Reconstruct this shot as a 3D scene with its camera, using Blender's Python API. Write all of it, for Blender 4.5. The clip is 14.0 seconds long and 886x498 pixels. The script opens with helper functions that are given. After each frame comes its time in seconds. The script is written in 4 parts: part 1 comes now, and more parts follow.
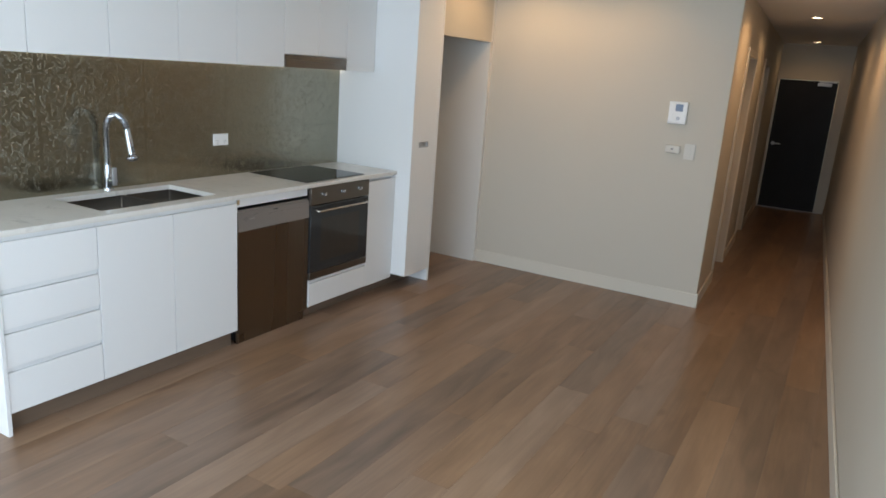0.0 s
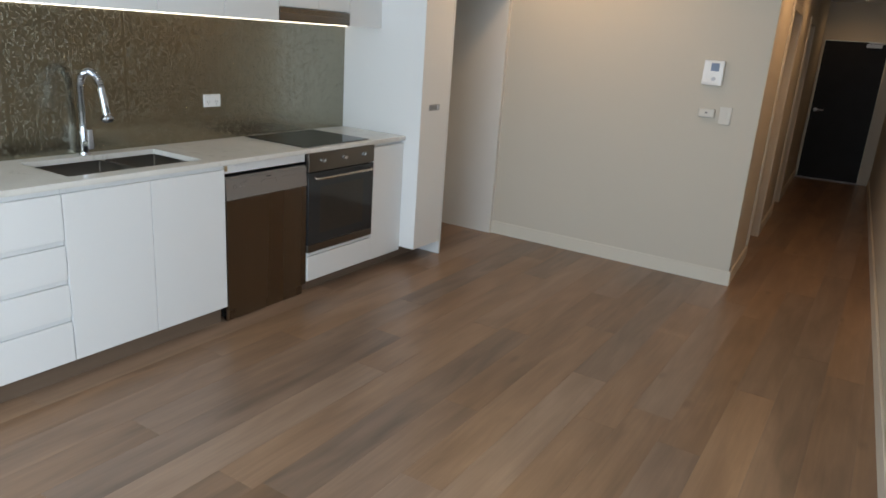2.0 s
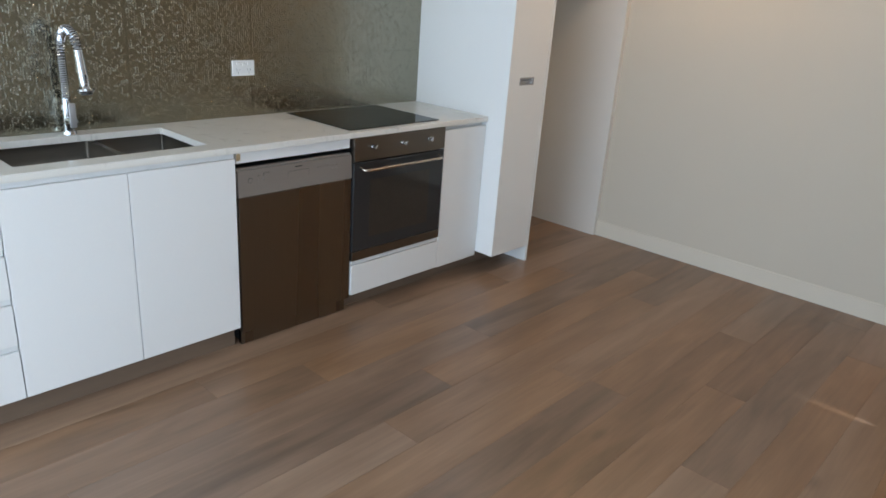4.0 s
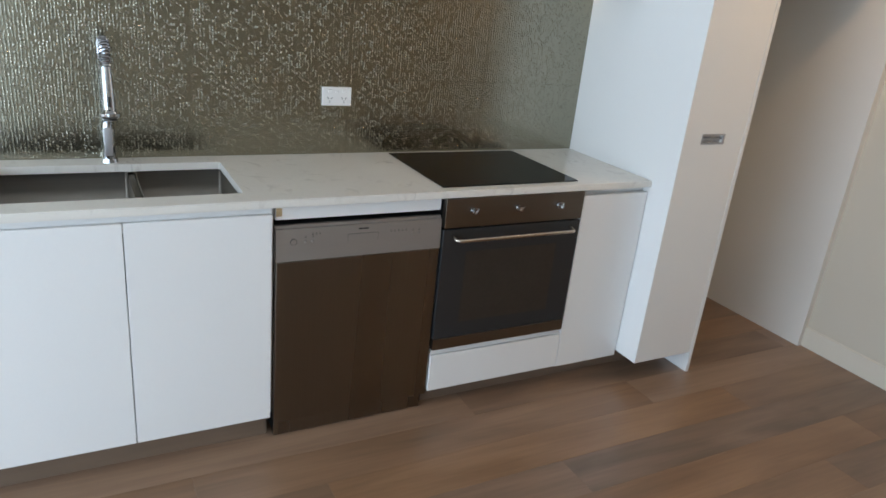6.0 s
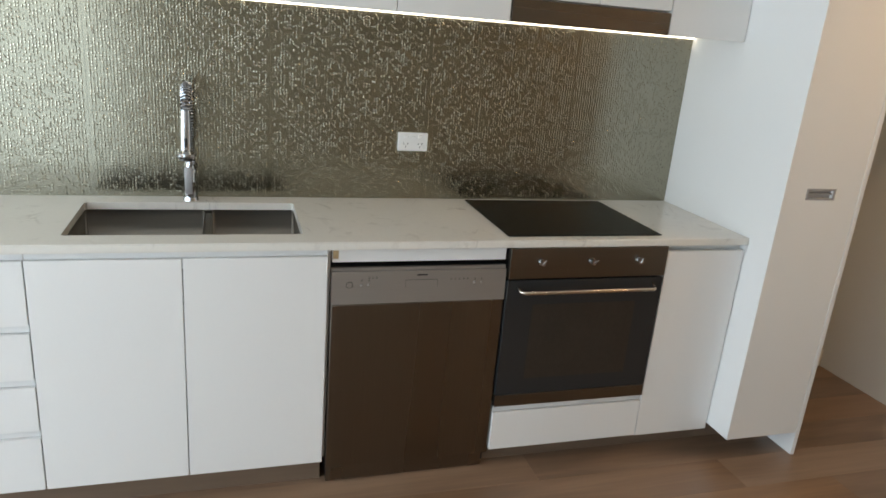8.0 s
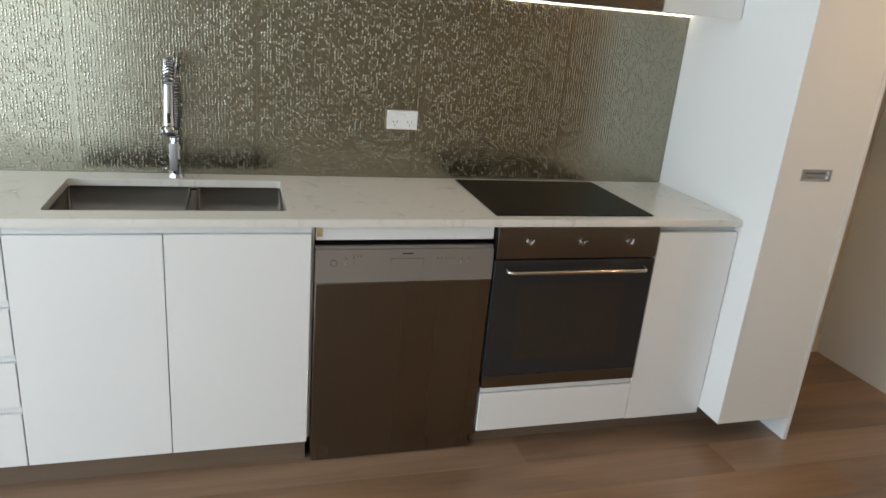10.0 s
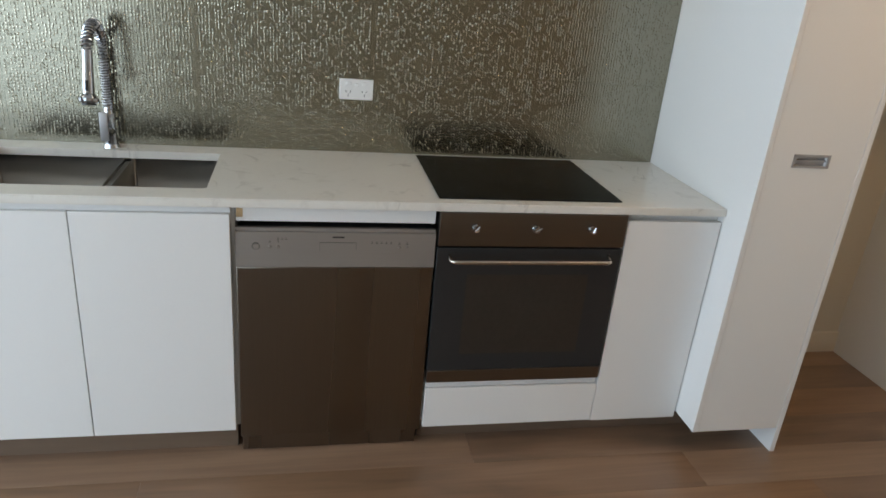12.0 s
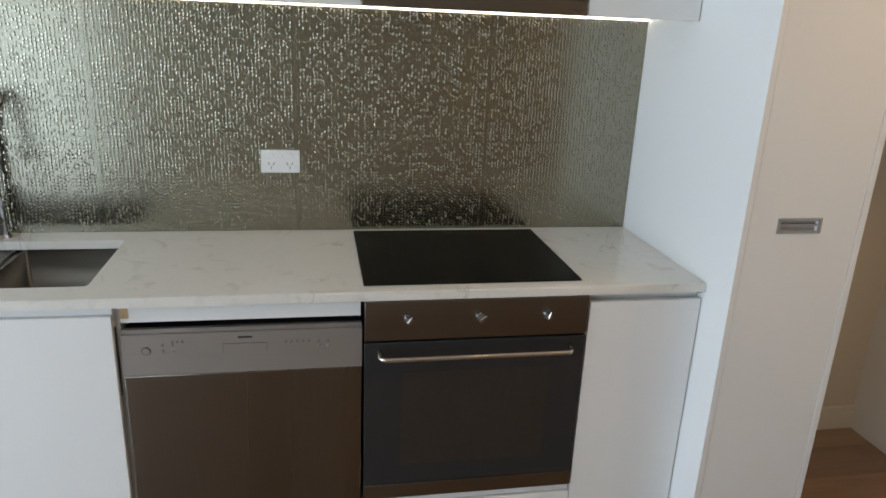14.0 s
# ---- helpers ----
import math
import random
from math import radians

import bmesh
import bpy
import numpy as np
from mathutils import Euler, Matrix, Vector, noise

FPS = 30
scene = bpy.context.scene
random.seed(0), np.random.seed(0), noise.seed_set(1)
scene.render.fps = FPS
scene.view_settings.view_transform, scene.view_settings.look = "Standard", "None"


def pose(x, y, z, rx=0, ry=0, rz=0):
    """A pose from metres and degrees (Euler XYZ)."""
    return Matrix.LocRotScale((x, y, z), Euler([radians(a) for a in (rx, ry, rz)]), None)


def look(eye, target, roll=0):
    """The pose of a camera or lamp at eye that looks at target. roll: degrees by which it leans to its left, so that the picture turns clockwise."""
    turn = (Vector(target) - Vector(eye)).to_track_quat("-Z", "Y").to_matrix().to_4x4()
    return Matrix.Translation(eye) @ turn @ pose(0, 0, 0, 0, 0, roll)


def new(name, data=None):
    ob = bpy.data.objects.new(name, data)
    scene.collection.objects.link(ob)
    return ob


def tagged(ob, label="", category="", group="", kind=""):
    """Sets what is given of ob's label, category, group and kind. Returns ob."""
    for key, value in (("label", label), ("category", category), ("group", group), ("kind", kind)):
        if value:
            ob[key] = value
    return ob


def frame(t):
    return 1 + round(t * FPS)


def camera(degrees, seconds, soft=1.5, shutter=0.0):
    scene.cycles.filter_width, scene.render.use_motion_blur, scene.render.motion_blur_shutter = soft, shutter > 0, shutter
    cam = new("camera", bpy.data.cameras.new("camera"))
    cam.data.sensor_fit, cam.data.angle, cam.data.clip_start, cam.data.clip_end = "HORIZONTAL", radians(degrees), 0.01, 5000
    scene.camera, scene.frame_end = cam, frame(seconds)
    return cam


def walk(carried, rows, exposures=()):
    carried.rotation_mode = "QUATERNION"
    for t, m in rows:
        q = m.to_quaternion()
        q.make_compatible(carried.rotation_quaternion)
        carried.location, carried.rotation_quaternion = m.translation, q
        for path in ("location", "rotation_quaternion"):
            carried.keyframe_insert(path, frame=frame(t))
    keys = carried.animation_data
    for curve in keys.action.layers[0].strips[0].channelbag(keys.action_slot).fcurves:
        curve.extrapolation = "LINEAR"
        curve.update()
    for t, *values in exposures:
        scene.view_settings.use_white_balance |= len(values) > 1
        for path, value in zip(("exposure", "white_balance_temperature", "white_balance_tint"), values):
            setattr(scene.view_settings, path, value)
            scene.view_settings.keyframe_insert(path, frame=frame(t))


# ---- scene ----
cam = camera(64.6, 14.0, soft=1.7)
PATH = [
    (0, (2.876, -3.379, 1.648), (1.927, -1.688, 1.155), 4.1),
    (0.5, (2.866, -3.331, 1.641), (1.901, -1.65, 1.15), 4.0),
    (1, (2.861, -3.259, 1.629), (1.883, -1.591, 1.118), 4.0),
    (1.5, (2.851, -3.183, 1.617), (1.87, -1.529, 1.067), 4.0),
    (2, (2.813, -3.021, 1.583), (1.812, -1.39, 1.001), 4.0),
    (4.5, (2.326, -1.846, 1.542), (1.001, -0.531, 0.823), 4.5),
    (5, (2.214, -1.613, 1.566), (0.804, -0.396, 0.837), 5.0),
    (5.5, (2.138, -1.389, 1.546), (0.622, -0.289, 0.846), 5.6),
    (6, (2.071, -1.165, 1.579), (0.441, -0.246, 0.873), 5.9),
    (6.5, (2.026, -0.963, 1.545), (0.271, -0.268, 0.885), 5.6),
    (7, (2.052, -0.954, 1.572), (0.258, -0.329, 0.947), 5.1),
    (9.5, (2.094, -0.844, 1.563), (0.273, -0.297, 0.942), 4.9),
    (10, (2.083, -0.842, 1.541), (0.275, -0.278, 0.897), 5.1),
    (10.5, (2.07, -0.787, 1.527), (0.27, -0.232, 0.855), 5.5),
    (11, (2.054, -0.668, 1.551), (0.258, -0.161, 0.83), 5.5),
    (11.5, (2.022, -0.525, 1.571), (0.222, -0.08, 0.821), 5.4),
    (12, (1.967, -0.418, 1.57), (0.158, -0.02, 0.816), 5.2),
    (12.5, (1.884, -0.345, 1.592), (0.068, 0.01, 0.832), 4.8),
    (13, (1.804, -0.252, 1.612), (-0.048, 0.045, 0.918), 3.7),
    (13.5, (1.74, -0.193, 1.624), (-0.14, 0.073, 0.997), 3.4),
    (14, (1.684, -0.127, 1.57), (-0.184, 0.232, 0.952), 2.5),
]
walk(cam, [(t, look(eye, target, roll)) for t, eye, target, roll in PATH],
     [(0, -0.05, 6400, 10), (1, -0.12, 6500, 10), (2, -0.13, 6600, 10), (4.5, 0.13, 6200, 10), (5.5, 0.14, 6200, 10), (6.3, 0.13, 6400, 10),
      (7, 0.06, 6800, 10), (9.5, 0.12, 6950, 10), (10.5, 0.10, 6950, 10), (11.0, 0.07, 6800, 10), (11.7, -0.03, 6650, 10), (12.5, 0.02, 6550, 10), (14, 0.04, 6500, 10)])

# ---- world, sun, large lights, exposure ----
sky_world = bpy.data.worlds.new("world")
scene.world = sky_world
sky_world.use_nodes = True
wn = sky_world.node_tree
sky = wn.nodes.new("ShaderNodeTexSky")
sky.sky_type, sky.sun_disc = "NISHITA", False
sky.sun_elevation, sky.sun_rotation = radians(48), radians(60)
wn.links.new(sky.outputs[0], wn.nodes["Background"].inputs[0])
wn.nodes["Background"].inputs[1].default_value = 0.10


def lamp(name, kind, power, colour, m, **settings):
    data = bpy.data.lights.new(name, kind)
    data.energy, data.color = power, colour
    for key, value in settings.items():
        if key == "size":
            data.size = value
        elif key == "size_y":
            data.size_y = value
        elif key == "shape":
            data.shape = value
        elif key == "spot_size":
            data.spot_size = value
        elif key == "spot_blend":
            data.spot_blend = value
        elif key == "radius":
            data.shadow_soft_size = value
    ob = new(name, data)
    ob.matrix_world = m
    return ob


sun = lamp("sun", "SUN", 2.5, (1.0, 0.95, 0.88), look((4, 6, 12), (0, 0, 0)))
sun.data.angle = radians(0.5)
# the sky's light through the balcony doors behind the walk's start, and through the side doors
lamp("window_light", "AREA", 154, (0.71, 0.855, 1.0), pose(1.35, -4.66, 1.22, 76, 0, 0),
     shape="RECTANGLE", size=3.3, size_y=2.2)
lamp("side_window_light", "AREA", 42, (0.70, 0.855, 1.0), pose(3.087, -0.2, 0, 0, 0, 2.6) @ pose(-0.02, -2.95, 1.15, 90, 0, 90),
     shape="RECTANGLE", size=2.80, size_y=2.0)
WARM = (1.0, 0.61, 0.28)
HALL_WARM = (1.0, 0.57, 0.26)

# ---- materials ----


def material(name, colour, rough=0.5, metal=0.0, vary=0.06, scale=6.0, fine=60.0, bump=0.05, depth=0.002,
             stretch=(1, 1, 1), rough_vary=0.06):
    m = bpy.data.materials.new(name)
    m.use_nodes = True
    nt = m.node_tree
    b = nt.nodes["Principled BSDF"]
    b.inputs["Metallic"].default_value = metal
    tc = nt.nodes.new("ShaderNodeTexCoord")
    mp = nt.nodes.new("ShaderNodeMapping")
    mp.inputs["Scale"].default_value = stretch
    nt.links.new(tc.outputs["Object"], mp.inputs[0])
    n1, n2 = nt.nodes.new("ShaderNodeTexNoise"), nt.nodes.new("ShaderNodeTexNoise")
    n1.inputs["Scale"].default_value, n1.inputs["Detail"].default_value = scale, 3
    n2.inputs["Scale"].default_value, n2.inputs["Detail"].default_value = fine, 4
    nt.links.new(mp.outputs[0], n1.inputs["Vector"])
    nt.links.new(mp.outputs[0], n2.inputs["Vector"])
    add = nt.nodes.new("ShaderNodeMath")
    add.operation = "ADD"
    nt.links.new(n1.outputs["Fac"], add.inputs[0])
    nt.links.new(n2.outputs["Fac"], add.inputs[1])
    value = nt.nodes.new("ShaderNodeMapRange")
    value.inputs["From Min"].default_value, value.inputs["From Max"].default_value = 0.6, 1.4
    value.inputs["To Min"].default_value, value.inputs["To Max"].default_value = 1 - vary, 1 + vary
    nt.links.new(add.outputs[0], value.inputs["Value"])
    hsv = nt.nodes.new("ShaderNodeHueSaturation")
    hsv.inputs["Color"].default_value = (*colour, 1)
    nt.links.new(value.outputs[0], hsv.inputs["Value"])
    nt.links.new(hsv.outputs[0], b.inputs["Base Color"])
    rr = nt.nodes.new("ShaderNodeMapRange")
    rr.inputs["From Min"].default_value, rr.inputs["From Max"].default_value = 0.3, 0.7
    rr.inputs["To Min"].default_value, rr.inputs["To Max"].default_value = max(0.02, rough - rough_vary), rough + rough_vary
    nt.links.new(n1.outputs["Fac"], rr.inputs["Value"])
    nt.links.new(rr.outputs[0], b.inputs["Roughness"])
    if bump:
        bp = nt.nodes.new("ShaderNodeBump")
        bp.inputs["Strength"].default_value, bp.inputs["Distance"].default_value = bump, depth
        nt.links.new(n2.outputs["Fac"], bp.inputs["Height"])
        nt.links.new(bp.outputs[0], b.inputs["Normal"])
    return m


def glowing(name, colour, strength):
    m = bpy.data.materials.new(name)
    m.use_nodes = True
    b = m.node_tree.nodes["Principled BSDF"]
    b.inputs["Base Color"].default_value = (*colour, 1)
    b.inputs["Emission Color"].default_value = (*colour, 1)
    b.inputs["Emission Strength"].default_value = strength
    return m


def wood_planks():
    m = bpy.data.materials.new("oak_planks")
    m.use_nodes = True
    nt = m.node_tree
    ln = nt.links.new
    b = nt.nodes["Principled BSDF"]
    tc, info = nt.nodes.new("ShaderNodeTexCoord"), nt.nodes.new("ShaderNodeObjectInfo")
    shift = nt.nodes.new("ShaderNodeVectorMath")
    shift.operation = "SCALE"
    shift.inputs[0].default_value = (13.0, 37.0, 5.0)
    ln(info.outputs["Random"], shift.inputs["Scale"])
    at = nt.nodes.new("ShaderNodeVectorMath")
    at.operation = "ADD"
    ln(tc.outputs["Object"], at.inputs[0])
    ln(shift.outputs[0], at.inputs[1])
    mp = nt.nodes.new("ShaderNodeMapping")
    mp.inputs["Scale"].default_value = (1.0, 0.035, 1.0)
    ln(at.outputs[0], mp.inputs[0])
    grain = nt.nodes.new("ShaderNodeTexNoise")
    grain.inputs["Scale"].default_value, grain.inputs["Detail"].default_value, grain.inputs["Distortion"].default_value = 60, 6, 0.6
    ln(mp.outputs[0], grain.inputs["Vector"])
    mp2 = nt.nodes.new("ShaderNodeMapping")
    mp2.inputs["Scale"].default_value = (1.0, 0.16, 1.0)
    ln(at.outputs[0], mp2.inputs[0])
    cloud = nt.nodes.new("ShaderNodeTexNoise")
    cloud.inputs["Scale"].default_value, cloud.inputs["Detail"].default_value, cloud.inputs["Distortion"].default_value = 11, 5, 0.5
    ln(mp2.outputs[0], cloud.inputs["Vector"])
    knots = nt.nodes.new("ShaderNodeTexVoronoi")
    knots.inputs["Scale"].default_value = 2.2
    mp3 = nt.nodes.new("ShaderNodeMapping")
    mp3.inputs["Scale"].default_value = (2.0, 0.9, 1.0)
    ln(at.outputs[0], mp3.inputs[0])
    ln(mp3.outputs[0], knots.inputs["Vector"])
    knot = nt.nodes.new("ShaderNodeMapRange")
    knot.inputs["From Min"].default_value, knot.inputs["From Max"].default_value = 0.03, 0.13
    knot.inputs["To Min"].default_value, knot.inputs["To Max"].default_value = 0.72, 1.0
    ln(knots.outputs["Distance"], knot.inputs["Value"])
    ramp = nt.nodes.new("ShaderNodeValToRGB")
    ramp.color_ramp.elements[0].position, ramp.color_ramp.elements[0].color = 0.0, (0.104, 0.064, 0.039, 1)
    ramp.color_ramp.elements[1].position, ramp.color_ramp.elements[1].color = 1.0, (0.332, 0.210, 0.131, 1)
    mid = ramp.color_ramp.elements.new(0.5)
    mid.color = (0.228, 0.138, 0.083, 1)
    tone = nt.nodes.new("ShaderNodeMath")
    tone.operation = "MULTIPLY_ADD"
    tone.inputs[1].default_value = 0.50
    own = nt.nodes.new("ShaderNodeSeparateColor")
    ln(info.outputs["Color"], own.inputs[0])
    ln(own.outputs[0], tone.inputs[0])
    ln(cloud.outputs["Fac"], tone.inputs[2])
    less = nt.nodes.new("ShaderNodeMath")
    less.operation = "MULTIPLY_ADD"
    less.inputs[1].default_value, less.inputs[2].default_value = 1.08, -0.31
    ln(tone.outputs[0], less.inputs[0])
    ln(less.outputs[0], ramp.inputs["Fac"])
    gv = nt.nodes.new("ShaderNodeMapRange")
    gv.inputs["From Min"].default_value, gv.inputs["From Max"].default_value = 0.3, 0.7
    gv.inputs["To Min"].default_value, gv.inputs["To Max"].default_value = 0.91, 1.08
    ln(grain.outputs["Fac"], gv.inputs["Value"])
    both = nt.nodes.new("ShaderNodeMath")
    both.operation = "MULTIPLY"
    ln(gv.outputs[0], both.inputs[0])
    ln(knot.outputs[0], both.inputs[1])
    hsv = nt.nodes.new("ShaderNodeHueSaturation")
    warmth = nt.nodes.new("ShaderNodeMapRange")
    warmth.inputs["To Min"].default_value, warmth.inputs["To Max"].default_value = 0.80, 1.08
    ln(own.outputs[1], warmth.inputs["Value"])
    ln(warmth.outputs[0], hsv.inputs["Saturation"])
    ln(ramp.outputs[0], hsv.inputs["Color"])
    ln(both.outputs[0], hsv.inputs["Value"])
    ln(hsv.outputs[0], b.inputs["Base Color"])
    rr = nt.nodes.new("ShaderNodeMapRange")
    rr.inputs["To Min"].default_value, rr.inputs["To Max"].default_value = 0.26, 0.38
    b.inputs["Specular IOR Level"].default_value = 0.60
    ln(grain.outputs["Fac"], rr.inputs["Value"])
    ln(rr.outputs[0], b.inputs["Roughness"])
    bp = nt.nodes.new("ShaderNodeBump")
    bp.inputs["Strength"].default_value, bp.inputs["Distance"].default_value = 0.25, 0.001
    ln(grain.outputs["Fac"], bp.inputs["Height"])
    ln(bp.outputs[0], b.inputs["Normal"])
    return m


def pressed_metal_tile():
    """Bronze metal glaze over a relief of short upright strokes on a square grid."""
    m = bpy.data.materials.new("pressed_metal_tile")
    m.use_nodes = True
    nt = m.node_tree
    ln = nt.links.new
    b = nt.nodes["Principled BSDF"]

    def maths(op, a, c=None):
        n = nt.nodes.new("ShaderNodeMath")
        n.operation = op
        for k, v in enumerate((a, c)):
            if v is None:
                continue
            if hasattr(v, "links"):
                ln(v, n.inputs[k])
            else:
                n.inputs[k].default_value = v
        return n.outputs[0]

    tc, info = nt.nodes.new("ShaderNodeTexCoord"), nt.nodes.new("ShaderNodeObjectInfo")
    sep = nt.nodes.new("ShaderNodeSeparateXYZ")
    ln(tc.outputs["Object"], sep.inputs[0])
    pitch = 0.0104
    stray = nt.nodes.new("ShaderNodeTexNoise")
    stray.inputs["Scale"].default_value, stray.inputs["Detail"].default_value = 30, 0
    ln(tc.outputs["Object"], stray.inputs["Vector"])
    drift = nt.nodes.new("ShaderNodeSeparateColor")
    ln(stray.outputs["Color"], drift.inputs[0])
    u = maths("ADD", maths("DIVIDE", sep.outputs["Y"], pitch), maths("MULTIPLY", drift.outputs[0], 0.22))
    v = maths("ADD", maths("DIVIDE", sep.outputs["Z"], pitch), maths("MULTIPLY", drift.outputs[1], 0.22))
    # each column starts at a height of its own
    begin = nt.nodes.new("ShaderNodeTexWhiteNoise")
    begin.noise_dimensions = "1D"
    ln(maths("FLOOR", u), begin.inputs["W"])
    v = maths("ADD", v, maths("MULTIPLY", begin.outputs["Value"], 0.6))
    # every cell of a square grid holds a raised stroke of its own height, or none
    cell = nt.nodes.new("ShaderNodeCombineXYZ")
    ln(maths("FLOOR", u), cell.inputs[0])
    ln(maths("FLOOR", v), cell.inputs[1])
    ln(maths("FLOOR", maths("MULTIPLY", info.outputs["Random"], 90.0)), cell.inputs[2])
    white = nt.nodes.new("ShaderNodeTexWhiteNoise")
    white.noise_dimensions = "3D"
    ln(cell.outputs[0], white.inputs["Vector"])
    crowd = nt.nodes.new("ShaderNodeTexNoise")
    crowd.inputs["Scale"].default_value, crowd.inputs["Detail"].default_value = 24, 1
    ln(tc.outputs["Object"], crowd.inputs["Vector"])
    own = nt.nodes.new("ShaderNodeMapRange")
    own.inputs["From Min"].default_value, own.inputs["From Max"].default_value = 0.45, 1.30
    own.inputs["To Min"].default_value, own.inputs["To Max"].default_value = 0.0, 1.0
    ln(maths("ADD", white.outputs["Value"], crowd.outputs["Fac"]), own.inputs["Value"])
    lean = nt.nodes.new("ShaderNodeSeparateColor")
    ln(white.outputs["Color"], lean.inputs[0])
    fu = maths("SUBTRACT", maths("SUBTRACT", maths("FRACT", u), 0.5), maths("MULTIPLY", maths("SUBTRACT", lean.outputs[1], 0.5), 0.26))
    fv = maths("SUBTRACT", maths("FRACT", v), 0.5)
    # about a fifth of the strokes slant one way or the other
    slant = maths("SUBTRACT", maths("GREATER_THAN", lean.outputs[0], 0.90), maths("LESS_THAN", lean.outputs[0], 0.10))
    fu = maths("ADD", fu, maths("MULTIPLY", maths("MULTIPLY", slant, fv), 0.6))
    du, dv = maths("POWER", maths("ABSOLUTE", maths("DIVIDE", fu, 0.32)), 2.0), maths("POWER", maths("ABSOLUTE", maths("DIVIDE", fv, 0.44)), 4.0)
    across = maths("POWER", maths("MAXIMUM", maths("SUBTRACT", 1.0, du), 0.0), 2.0)
    stroke = maths("MULTIPLY", maths("MULTIPLY", across, maths("MAXIMUM", maths("SUBTRACT", 1.0, dv), 0.0)), maths("POWER", own.outputs[0], 1.6))
    # flat margin round each tile
    gen = nt.nodes.new("ShaderNodeSeparateXYZ")
    ln(tc.outputs["Generated"], gen.inputs[0])

    def margin(value, width):
        return maths("MULTIPLY", maths("GREATER_THAN", value, width), maths("LESS_THAN", value, 1 - width))

    height = maths("MULTIPLY", stroke, maths("MULTIPLY", margin(gen.outputs["Y"], 0.011), margin(gen.outputs["Z"], 0.007)))
    wave = nt.nodes.new("ShaderNodeTexNoise")
    wave.inputs["Scale"].default_value, wave.inputs["Detail"].default_value = 16, 2
    ln(tc.outputs["Object"], wave.inputs["Vector"])
    grit = nt.nodes.new("ShaderNodeTexNoise")
    grit.inputs["Scale"].default_value, grit.inputs["Detail"].default_value = 130, 1
    ln(tc.outputs["Object"], grit.inputs["Vector"])
    height = maths("ADD", height, maths("ADD", maths("MULTIPLY", wave.outputs["Fac"], 0.25), maths("MULTIPLY", grit.outputs["Fac"], 0.10)))
    bp = nt.nodes.new("ShaderNodeBump")
    bp.inputs["Strength"].default_value, bp.inputs["Distance"].default_value = 1.0, 0.00114
    ln(height, bp.inputs["Height"])
    ln(bp.outputs[0], b.inputs["Normal"])
    b.inputs["Metallic"].default_value = 1.0
    tone = nt.nodes.new("ShaderNodeValToRGB")
    tone.color_ramp.elements[0].color, tone.color_ramp.elements[1].color = (0.280, 0.264, 0.204, 1), (0.320, 0.304, 0.243, 1)
    ln(wave.outputs["Fac"], tone.inputs["Fac"])
    ln(tone.outputs[0], b.inputs["Base Color"])
    b.inputs["Roughness"].default_value = 0.20
    return m


